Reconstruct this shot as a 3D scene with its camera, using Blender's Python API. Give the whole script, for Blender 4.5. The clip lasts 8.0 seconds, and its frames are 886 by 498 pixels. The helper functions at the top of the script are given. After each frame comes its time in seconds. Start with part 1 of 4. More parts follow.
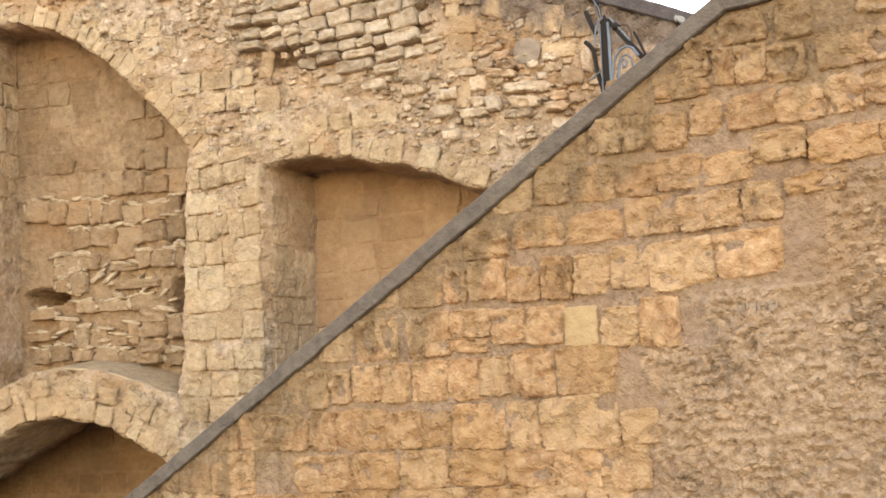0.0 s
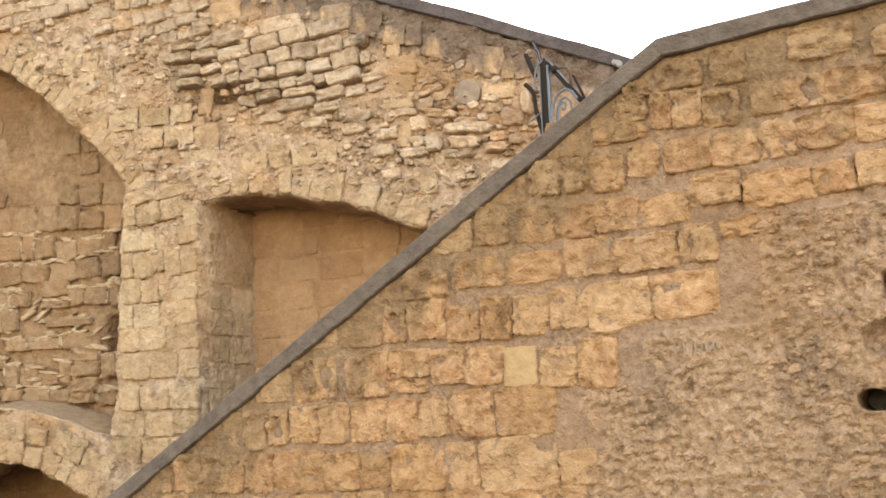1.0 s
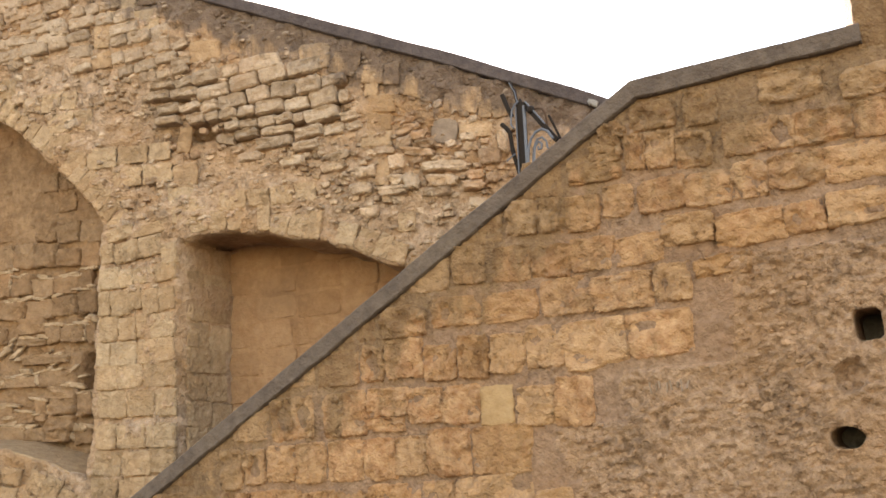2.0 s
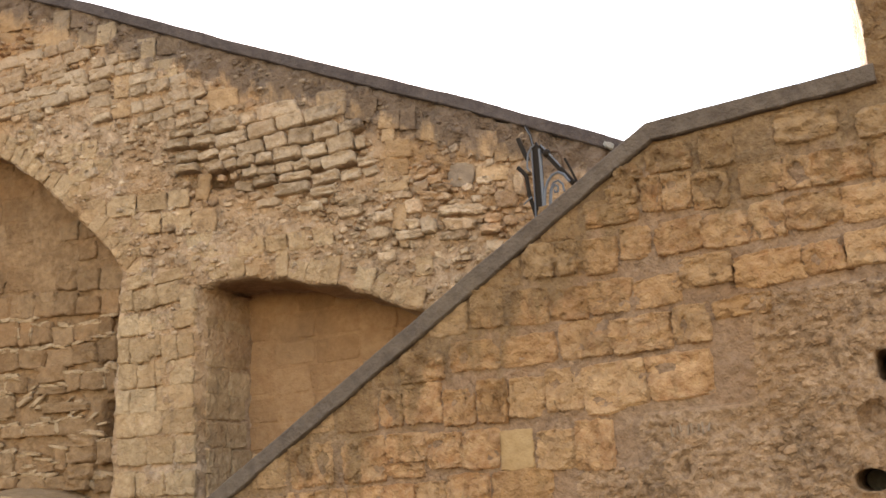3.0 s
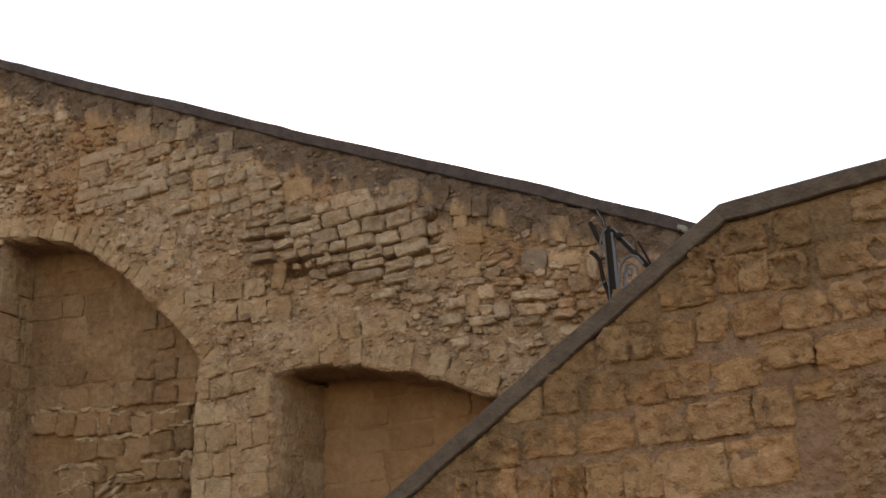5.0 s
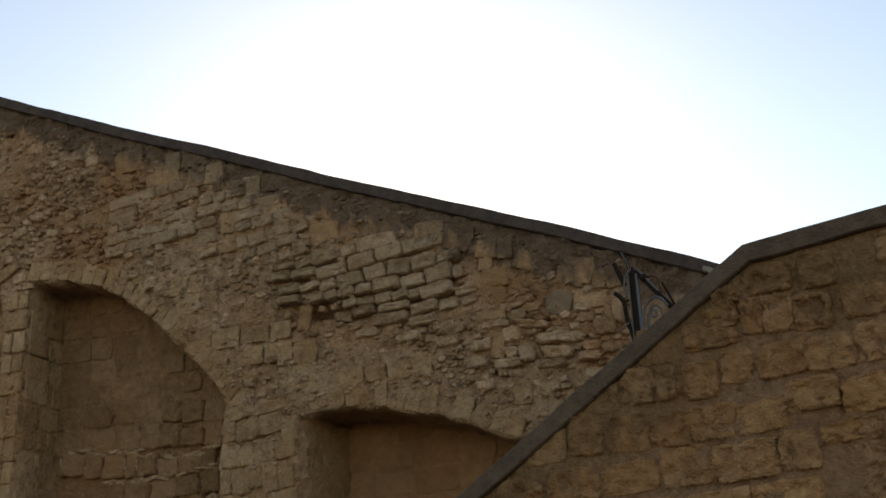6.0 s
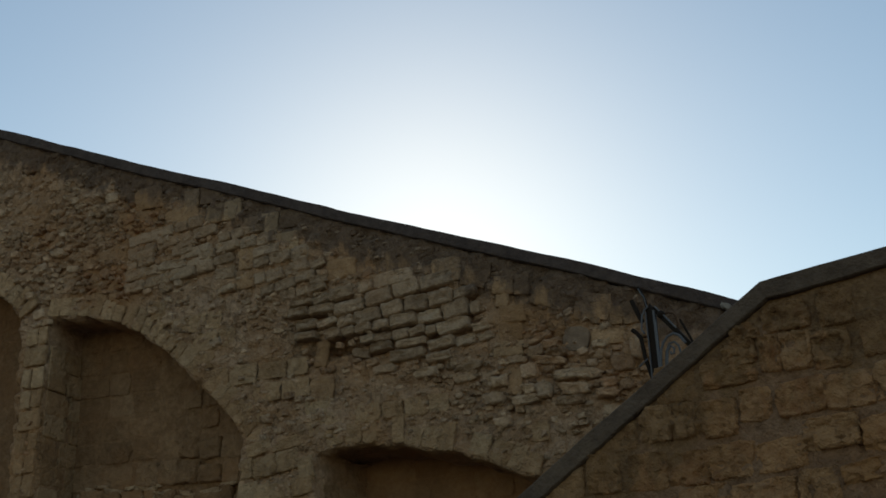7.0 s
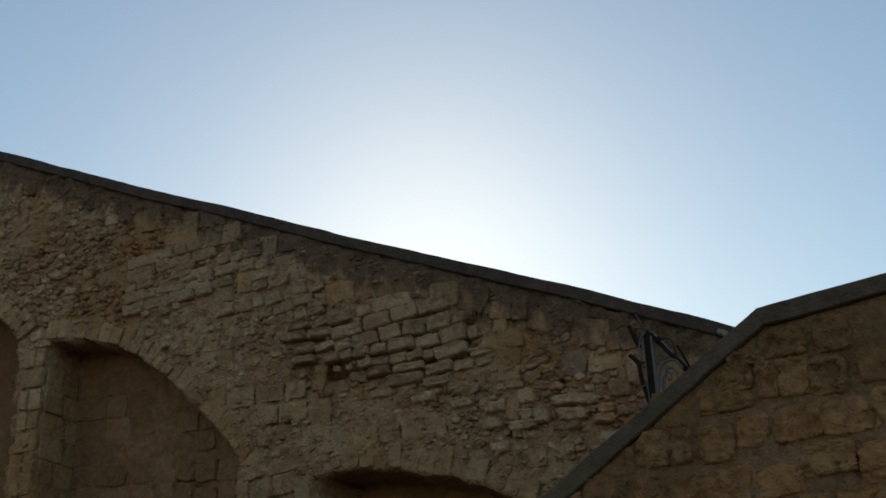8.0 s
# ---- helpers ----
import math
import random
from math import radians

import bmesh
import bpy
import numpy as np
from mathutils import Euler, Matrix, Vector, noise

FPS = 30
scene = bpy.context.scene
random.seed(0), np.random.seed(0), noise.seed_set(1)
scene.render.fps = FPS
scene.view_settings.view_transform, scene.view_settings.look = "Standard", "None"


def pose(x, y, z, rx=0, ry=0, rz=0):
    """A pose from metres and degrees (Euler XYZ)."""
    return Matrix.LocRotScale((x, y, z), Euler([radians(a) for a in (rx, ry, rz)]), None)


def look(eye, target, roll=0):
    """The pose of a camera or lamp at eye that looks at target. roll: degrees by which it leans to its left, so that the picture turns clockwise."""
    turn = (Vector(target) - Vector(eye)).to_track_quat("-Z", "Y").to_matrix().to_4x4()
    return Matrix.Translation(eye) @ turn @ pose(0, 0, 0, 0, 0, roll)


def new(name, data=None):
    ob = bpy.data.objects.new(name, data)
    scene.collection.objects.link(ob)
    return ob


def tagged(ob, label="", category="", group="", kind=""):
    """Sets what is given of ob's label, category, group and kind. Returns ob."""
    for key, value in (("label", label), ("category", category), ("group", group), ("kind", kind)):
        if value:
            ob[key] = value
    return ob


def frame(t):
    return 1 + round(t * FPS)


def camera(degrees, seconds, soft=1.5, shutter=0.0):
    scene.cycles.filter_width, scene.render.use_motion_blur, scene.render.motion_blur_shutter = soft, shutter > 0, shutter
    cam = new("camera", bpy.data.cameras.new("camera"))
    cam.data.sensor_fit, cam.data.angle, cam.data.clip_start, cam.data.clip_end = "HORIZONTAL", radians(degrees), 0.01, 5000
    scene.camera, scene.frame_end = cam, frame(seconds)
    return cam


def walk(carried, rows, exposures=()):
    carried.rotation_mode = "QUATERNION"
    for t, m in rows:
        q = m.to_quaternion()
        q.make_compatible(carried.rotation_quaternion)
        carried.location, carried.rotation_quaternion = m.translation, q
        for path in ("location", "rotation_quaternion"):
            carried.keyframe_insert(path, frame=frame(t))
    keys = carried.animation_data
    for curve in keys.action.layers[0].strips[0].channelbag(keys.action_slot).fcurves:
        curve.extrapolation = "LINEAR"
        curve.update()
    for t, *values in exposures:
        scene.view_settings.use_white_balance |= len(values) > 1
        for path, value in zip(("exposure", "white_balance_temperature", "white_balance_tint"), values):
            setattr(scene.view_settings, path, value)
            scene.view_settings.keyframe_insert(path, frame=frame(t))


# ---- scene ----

# ---- camera and its walk ----
cam = camera(44.0, 8.0, soft=1.6)
# seconds, place, yaw, pitch and roll of a hand-held camera that tilts up from one standing point
PATH = [
    (0.0, 0.002, 0.038, 1.568, 1.33, 7.24, 2.60), (0.5, -0.016, 0.032, 1.586, -0.64, 8.05, 2.85),
    (1.0, -0.010, 0.041, 1.582, -1.93, 9.06, 2.69), (1.5, 0.000, 0.000, 1.600, -3.30, 9.80, 2.80),
    (3.0, 0.006, -0.017, 1.607, -1.92, 13.11, 3.37), (3.5, -0.024, -0.032, 1.613, -1.78, 14.15, 3.68),
    (4.0, -0.004, 0.007, 1.595, 0.06, 15.61, 3.83), (4.5, -0.006, 0.005, 1.588, 1.14, 16.79, 3.37),
    (6.0, 0.038, -0.028, 1.559, 3.38, 20.32, 2.63), (6.5, 0.039, -0.032, 1.568, 3.87, 21.20, 2.55),
    (7.0, 0.044, -0.048, 1.566, 4.25, 22.17, 2.32), (7.5, 0.029, -0.079, 1.556, 4.35, 23.04, 2.18),
    (8.0, 0.023, -0.089, 1.542, 3.88, 23.49, 1.99),
]
EXPOSURES = [(0.0, 3.77, 7400, 18), (1.0, 3.62, 7550, 19), (1.5, 3.36, 7750, 21), (3.0, 2.98, 7900, 22), (3.5, 2.72, 7900, 23), (4.0, 2.52, 7850, 24), (4.5, 2.28, 7800, 25),
             (6.0, 0.92, 7350, 12), (6.5, 0.46, 6900, 6), (7.0, 0.22, 6550, 4), (8.0, 0.16, 6450, 4)]
walk(cam, [(t, pose(x, y, z, 90 + p, r, w)) for t, x, y, z, w, p, r in PATH], EXPOSURES)

# ---- sky and sun: low sun just behind the crest of the far wall ----
SUN_EL, SUN_YAW = 23.3, 3.8
world = bpy.data.worlds.new("sky")
scene.world = world
world.use_nodes = True
wn = world.node_tree.nodes
sky = wn.new("ShaderNodeTexSky")
sky.sky_type = "NISHITA"
sky.sun_disc = False
sky.sun_elevation, sky.sun_rotation = radians(SUN_EL), radians(-SUN_YAW)
sky.air_density, sky.dust_density, sky.ozone_density = 1.25, 0.24, 0.65
wn["Background"].inputs["Strength"].default_value = 0.10
world.node_tree.links.new(sky.outputs[0], wn["Background"].inputs["Color"])
sun_data = bpy.data.lights.new("sun", "SUN")
sun_data.energy, sun_data.angle, sun_data.color = 3.5, radians(0.53), (1.0, 0.95, 0.88)
sun = new("sun", sun_data)
SUN_WAY = Vector((-math.sin(radians(SUN_YAW)) * math.cos(radians(SUN_EL)), math.cos(radians(SUN_YAW)) * math.cos(radians(SUN_EL)), math.sin(radians(SUN_EL))))
sun.matrix_world = look(SUN_WAY * 60, (0, 0, 0))


# ---- materials ----
def material(name, dark, light, accent=None, accent_at=0.62, big=0.9, grain=13.0, bump=0.5, rough=0.92, per_piece=0.22, grey=0.0, runoff=(), drip=0.25, reach=0.75, soil=((0.118, 0.062, 0.028), (0.230, 0.134, 0.063))):
    """Weathered stone: two scales of mottling, pits, lichen-grey patches and run-off streaks, all at world size."""
    m = bpy.data.materials.new(name)
    m.use_nodes = True
    nt = m.node_tree
    n, link = nt.nodes, nt.links.new
    bsdf = n["Principled BSDF"]
    bsdf.inputs["Roughness"].default_value = rough
    bsdf.inputs["Specular IOR Level"].default_value = 0.2
    geo = n.new("ShaderNodeNewGeometry")

    def noise_tex(scale, detail=6.0, ro=0.6, stretch=None):
        t = n.new("ShaderNodeTexNoise")
        t.inputs["Scale"].default_value, t.inputs["Detail"].default_value, t.inputs["Roughness"].default_value = scale, detail, ro
        if stretch:
            mp = n.new("ShaderNodeMapping")
            mp.inputs["Scale"].default_value = stretch
            link(geo.outputs["Position"], mp.inputs["Vector"])
            link(mp.outputs[0], t.inputs["Vector"])
        else:
            link(geo.outputs["Position"], t.inputs["Vector"])
        return t.outputs["Fac"]

    def ramp(fac, lo, hi, a=(0, 0, 0, 1), b=(1, 1, 1, 1)):
        r = n.new("ShaderNodeValToRGB")
        r.color_ramp.elements[0].position, r.color_ramp.elements[1].position = lo, hi
        r.color_ramp.elements[0].color, r.color_ramp.elements[1].color = a, b
        link(fac, r.inputs["Fac"])
        return r.outputs["Color"]

    def mix(fac, a, b, kind="MIX"):
        x = n.new("ShaderNodeMix")
        x.data_type, x.blend_type = "RGBA", kind
        for sock, val in ((x.inputs["Factor"], fac), (x.inputs["A"], a), (x.inputs["B"], b)):
            if isinstance(val, bpy.types.NodeSocket):
                link(val, sock)
            else:
                sock.default_value = val
        return x.outputs["Result"]

    g1, g2 = noise_tex(big, 7), noise_tex(grain, 8, 0.68)
    col = mix(ramp(g2, 0.38, 0.64), (*dark, 1), (*light, 1))
    if accent:
        col = mix(ramp(g1, accent_at - 0.1, accent_at + 0.08), col, mix(ramp(g2, 0.3, 0.7), tuple(c * 0.75 for c in accent) + (1,), (*accent, 1)))
    col = mix(ramp(noise_tex(big * 2.7, 5), 0.30, 0.72), mix(1.0, col, (0.84, 0.82, 0.80, 1), "MULTIPLY"), col)
    if grey:
        col = mix(ramp(noise_tex(2.3, 8, 0.7), 0.56, 0.72, (0, 0, 0, 1), (grey, grey, grey, 1)), col, (0.25, 0.175, 0.10, 1))
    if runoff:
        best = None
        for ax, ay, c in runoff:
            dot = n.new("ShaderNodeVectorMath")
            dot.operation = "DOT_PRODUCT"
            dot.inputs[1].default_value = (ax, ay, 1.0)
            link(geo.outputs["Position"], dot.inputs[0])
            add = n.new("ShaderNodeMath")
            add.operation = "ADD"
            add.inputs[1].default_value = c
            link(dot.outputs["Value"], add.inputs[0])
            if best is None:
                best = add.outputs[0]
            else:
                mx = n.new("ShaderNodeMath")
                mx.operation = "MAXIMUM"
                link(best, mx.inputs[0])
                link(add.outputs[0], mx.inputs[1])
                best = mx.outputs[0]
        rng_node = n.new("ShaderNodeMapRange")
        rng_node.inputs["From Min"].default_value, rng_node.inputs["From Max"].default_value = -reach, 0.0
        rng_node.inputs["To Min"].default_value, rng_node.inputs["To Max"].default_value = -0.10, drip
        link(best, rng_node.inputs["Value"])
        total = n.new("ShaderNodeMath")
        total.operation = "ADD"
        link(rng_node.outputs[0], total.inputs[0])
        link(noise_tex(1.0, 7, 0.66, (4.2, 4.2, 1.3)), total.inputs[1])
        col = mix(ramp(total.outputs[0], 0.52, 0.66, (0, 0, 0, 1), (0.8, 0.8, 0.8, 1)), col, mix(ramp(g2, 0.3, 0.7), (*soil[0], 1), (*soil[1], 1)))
    if per_piece:
        info = n.new("ShaderNodeObjectInfo")
        isl = n.new("ShaderNodeMath")
        isl.operation = "ADD"
        link(info.outputs["Random"], isl.inputs[0])
        link(geo.outputs["Random Per Island"], isl.inputs[1])
        fr = n.new("ShaderNodeMath")
        fr.operation = "FRACT"
        link(isl.outputs[0], fr.inputs[0])
        lo = 1 - per_piece
        tone = ramp(fr.outputs[0], 0.0, 1.0, (lo, lo * 0.97, lo * 0.93, 1), (1.0 + per_piece * 0.5, 1.0 + per_piece * 0.45, 1.0 + per_piece * 0.4, 1))
        col = mix(1.0, col, tone, "MULTIPLY")
        spread = n.new("ShaderNodeMath")
        spread.operation = "MULTIPLY"
        spread.inputs[1].default_value = 7.31
        link(fr.outputs[0], spread.inputs[0])
        second = n.new("ShaderNodeMath")
        second.operation = "FRACT"
        link(spread.outputs[0], second.inputs[0])
        paler = (light[0], light[1] * 1.03, light[2] * 1.05, 1)
        col = mix(ramp(second.outputs[0], 0.55, 1.0, (0, 0, 0, 1), (0.45, 0.45, 0.45, 1)), col, mix(ramp(g2, 0.35, 0.65), tuple(c * 0.8 for c in paler[:3]) + (1,), paler))
    link(col, bsdf.inputs["Base Color"])
    vor = n.new("ShaderNodeTexVoronoi")
    vor.inputs["Scale"].default_value = 42.0
    link(geo.outputs["Position"], vor.inputs["Vector"])
    pits = ramp(vor.outputs["Distance"], 0.05, 0.42)
    chips = mix(ramp(noise_tex(2.6, 4), 0.46, 0.60), (0.5, 0.5, 0.5, 1), ramp(noise_tex(8.0, 6, 0.62), 0.45, 0.545))
    h1 = mix(0.30, ramp(noise_tex(22.0, 4, 0.62), 0.32, 0.68), pits)
    h2 = mix(0.12, h1, ramp(noise_tex(58.0, 4, 0.6), 0.2, 0.8))
    h2 = mix(0.48, h2, chips)
    b = n.new("ShaderNodeBump")
    b.inputs["Strength"].default_value, b.inputs["Distance"].default_value = bump, 0.055
    link(h2, b.inputs["Height"])
    link(b.outputs[0], bsdf.inputs["Normal"])
    return m


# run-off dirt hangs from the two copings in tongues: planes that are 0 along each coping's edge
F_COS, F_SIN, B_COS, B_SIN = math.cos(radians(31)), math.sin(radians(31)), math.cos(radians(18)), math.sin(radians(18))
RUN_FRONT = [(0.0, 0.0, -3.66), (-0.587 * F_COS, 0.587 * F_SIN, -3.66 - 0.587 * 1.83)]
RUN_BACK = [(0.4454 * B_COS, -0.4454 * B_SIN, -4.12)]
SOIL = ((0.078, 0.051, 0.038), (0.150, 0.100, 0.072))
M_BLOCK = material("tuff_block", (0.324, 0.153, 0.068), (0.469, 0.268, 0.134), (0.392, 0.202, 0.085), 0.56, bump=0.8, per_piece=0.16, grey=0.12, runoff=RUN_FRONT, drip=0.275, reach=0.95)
M_PALE = material("pale_new_block", (0.323, 0.187, 0.084), (0.393, 0.238, 0.112), bump=0.35, per_piece=0)
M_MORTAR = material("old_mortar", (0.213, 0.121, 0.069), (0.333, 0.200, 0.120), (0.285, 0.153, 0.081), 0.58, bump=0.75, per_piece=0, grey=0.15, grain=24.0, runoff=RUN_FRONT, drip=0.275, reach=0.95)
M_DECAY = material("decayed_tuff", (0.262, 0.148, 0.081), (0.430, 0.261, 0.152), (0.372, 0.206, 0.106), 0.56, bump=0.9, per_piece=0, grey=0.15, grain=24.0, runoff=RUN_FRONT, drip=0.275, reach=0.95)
M_CRUMB = material("crumbled_tuff", (0.265, 0.146, 0.077), (0.430, 0.256, 0.145), (0.375, 0.202, 0.101), 0.62, bump=0.6, per_piece=0.15, grey=0.15)
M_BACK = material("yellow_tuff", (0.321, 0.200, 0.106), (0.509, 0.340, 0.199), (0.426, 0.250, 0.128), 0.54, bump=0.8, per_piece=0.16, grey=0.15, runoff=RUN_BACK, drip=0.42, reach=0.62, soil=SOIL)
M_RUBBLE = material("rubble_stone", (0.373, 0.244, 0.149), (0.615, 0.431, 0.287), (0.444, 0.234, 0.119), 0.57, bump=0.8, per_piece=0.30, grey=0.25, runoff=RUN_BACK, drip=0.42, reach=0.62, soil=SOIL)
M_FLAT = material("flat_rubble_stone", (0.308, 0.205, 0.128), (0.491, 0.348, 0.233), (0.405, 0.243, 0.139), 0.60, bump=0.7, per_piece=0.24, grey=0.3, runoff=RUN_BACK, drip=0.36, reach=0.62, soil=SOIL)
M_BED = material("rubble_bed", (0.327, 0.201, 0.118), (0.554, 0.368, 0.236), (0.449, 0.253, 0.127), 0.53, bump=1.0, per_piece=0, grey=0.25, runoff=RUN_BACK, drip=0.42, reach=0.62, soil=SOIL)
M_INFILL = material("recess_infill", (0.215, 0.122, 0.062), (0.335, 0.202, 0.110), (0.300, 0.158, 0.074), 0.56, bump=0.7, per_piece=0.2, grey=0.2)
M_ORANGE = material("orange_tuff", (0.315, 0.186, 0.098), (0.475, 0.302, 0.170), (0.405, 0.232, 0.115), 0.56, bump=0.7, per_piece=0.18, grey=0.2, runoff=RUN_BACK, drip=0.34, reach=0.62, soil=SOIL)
M_LIME = material("pale_lime_mortar", (0.356, 0.229, 0.130), (0.499, 0.339, 0.208), bump=0.8, per_piece=0)
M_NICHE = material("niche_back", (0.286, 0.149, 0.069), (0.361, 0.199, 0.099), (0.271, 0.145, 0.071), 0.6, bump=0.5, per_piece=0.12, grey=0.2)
M_WHITE = material("bleached_plaster", (0.259, 0.225, 0.190), (0.356, 0.317, 0.272), bump=0.5, per_piece=0)
M_PLASTER = material("grey_plaster", (0.20, 0.135, 0.09), (0.29, 0.20, 0.135), bump=0.4, per_piece=0)
M_COPING = material("dark_cement", (0.093, 0.063, 0.045), (0.141, 0.099, 0.070), (0.160, 0.109, 0.070), 0.62, bump=0.55, grain=11, per_piece=0)
M_CREST = material("dark_crest_cement", (0.065, 0.047, 0.041), (0.104, 0.076, 0.065), (0.117, 0.085, 0.069), 0.64, bump=0.5, grain=9, per_piece=0)
M_LEDGE = material("tan_render", (0.31, 0.185, 0.092), (0.42, 0.262, 0.138), bump=0.5, per_piece=0)
M_GROUND = material("paving_ground", (0.105, 0.088, 0.068), (0.175, 0.148, 0.115), big=0.3, bump=0.4, per_piece=0)


def plain(name, colour, rough, metal):
    m = bpy.data.materials.new(name)
    m.use_nodes = True
    nt = m.node_tree
    b = nt.nodes["Principled BSDF"]
    b.inputs["Roughness"].default_value, b.inputs["Metallic"].default_value, b.inputs["Specular IOR Level"].default_value = rough, metal, 0.15
    t = nt.nodes.new("ShaderNodeTexNoise")
    t.inputs["Scale"].default_value, t.inputs["Detail"].default_value = 25.0, 6.0
    r = nt.nodes.new("ShaderNodeValToRGB")
    r.color_ramp.elements[0].position, r.color_ramp.elements[1].position = 0.35, 0.7
    r.color_ramp.elements[0].color = (*[c * 0.6 for c in colour], 1)
    r.color_ramp.elements[1].color = (*[c * 1.25 for c in colour], 1)
    nt.links.new(t.outputs["Fac"], r.inputs["Fac"])
    nt.links.new(r.outputs["Color"], b.inputs["Base Color"])
    return m


M_IRON = plain("black_iron", (0.022, 0.014, 0.009), 0.8, 0.0)
# steel of the scrolls and thin rods, also the painted edge glints
M_STEEL = plain("worn_steel_and_glint", (0.135, 0.13, 0.135), 0.55, 0.2)
M_RUST = plain("rusty_iron", (0.10, 0.055, 0.032), 0.9, 0.0)
M_SIGN = plain("faded_grey_paint", (0.27, 0.175, 0.11), 0.95, 0.0)


# ---- helpers of this scene ----
def mesh_from(name, verts, faces, mat, smooth=True):
    me = bpy.data.meshes.new(name)
    me.from_pydata(verts, [], faces)
    me.materials.append(mat)
    if smooth:
        me.polygons.foreach_set("use_smooth", [True] * len(me.polygons))
    me.update()
    return me


def part(name, bm, mat, parent, label=""):
    me = bpy.data.meshes.new(name)
    bm.to_mesh(me)
    bm.free()
    me.materials.append(mat)
    ob = new(name, me)
    ob.parent = parent
    return tagged(ob, label=label)


def wall_frame(turn, away):
    """Local x runs along the wall to the right, y into it, z up."""
    a = radians(turn)
    return pose(math.sin(a) * away, math.cos(a) * away, 0, 0, 0, -turn)


FRONT, BACK = wall_frame(31.0, 6.0), wall_frame(18.0, 9.2)


def inside(poly, x, z):
    hit = np.zeros(x.shape, bool)
    for (xa, za), (xb, zb) in zip(poly, poly[1:] + poly[:1]):
        cross = ((za > z) != (zb > z)) & (x < (xb - xa) * (z - za) / ((zb - za) or 1e-9) + xa)
        hit ^= cross
    return hit


def nearest_on(path, x, z):
    best, out = 1e9, (x, z)
    for (xa, za), (xb, zb) in zip(path, path[1:]):
        dx, dz = xb - xa, zb - za
        k = min(1, max(0, ((x - xa) * dx + (z - za) * dz) / (dx * dx + dz * dz)))
        px, pz = xa + k * dx, za + k * dz
        d = (px - x) ** 2 + (pz - z) ** 2
        if d < best:
            best, out = d, (px, pz)
    return out, best


def relief_wall(name, outline, openings, step, thick, relief, mat, wobble=0.02):
    """A thick wall in its own frame: outline less openings, its face raised or worn by relief(x, z)."""
    xs, zs = [p[0] for p in outline], [p[1] for p in outline]
    nx, nz = int((max(xs) - min(xs)) / step) + 2, int((max(zs) - min(zs)) / step) + 2
    gx, gz = np.meshgrid(min(xs) + step * np.arange(nx + 1) - step / 2, min(zs) + step * np.arange(nz + 1) - step / 2, indexing="ij")
    cx, cz = gx[:-1, :-1] + step / 2, gz[:-1, :-1] + step / 2
    keep = inside(outline, cx, cz)
    for o in openings:
        keep &= ~inside(o, cx, cz)
    lines = [outline + outline[:1]] + [o + o[:1] for o in openings]
    around = np.zeros(gx.shape, int)
    for i in (0, 1):
        for j in (0, 1):
            around[i:i + nx, j:j + nz] += keep
    index = -np.ones(gx.shape, int)
    front, back = [], []
    for i, j in zip(*np.nonzero(around)):
        x, z = float(gx[i, j]), float(gz[i, j])
        edge = around[i, j] < 4
        if edge:
            (x, z), _ = min((nearest_on(l, x, z) for l in lines), key=lambda q: q[1])
            w = noise.noise(Vector((x * 6, 3.1, z * 6))) * wobble
            v = noise.noise(Vector((x * 6, 9.7, z * 6))) * wobble
            x, z = x + w, z + v
        index[i, j] = len(front)
        front.append((x, relief(x, z), z))
        back.append((x, thick, z))
    n = len(front)
    faces, border = [], {}
    for i, j in zip(*np.nonzero(keep)):
        q = [int(index[i, j]), int(index[i + 1, j]), int(index[i + 1, j + 1]), int(index[i, j + 1])]
        faces.append(q)
        faces.append([k + n for k in reversed(q)])
        for a, b in zip(q, q[1:] + q[:1]):
            if (b, a) in border:
                del border[(b, a)]
            else:
                border[(a, b)] = 1
    verts = front + back
    segs, seen = 5, {}
    for a, b in border:
        rows = []
        for v in (a, b):
            if v not in seen:
                col = [v]
                x, y, z = front[v]
                for s in range(1, segs):
                    d = y + (thick - y) * s / segs
                    col.append(len(verts))
                    verts.append((x + 0.6 * wobble * noise.noise(Vector((x * 4, d * 7, z * 4))), d, z + 0.6 * wobble * noise.noise(Vector((x * 4 + 8, d * 7, z * 4)))))
                col.append(v + n)
                seen[v] = col
            rows.append(seen[v])
        for s in range(segs):
            faces.append([rows[0][s], rows[0][s + 1], rows[1][s + 1], rows[1][s]])
    ob = new(name, mesh_from(name, verts, faces, mat))
    return ob


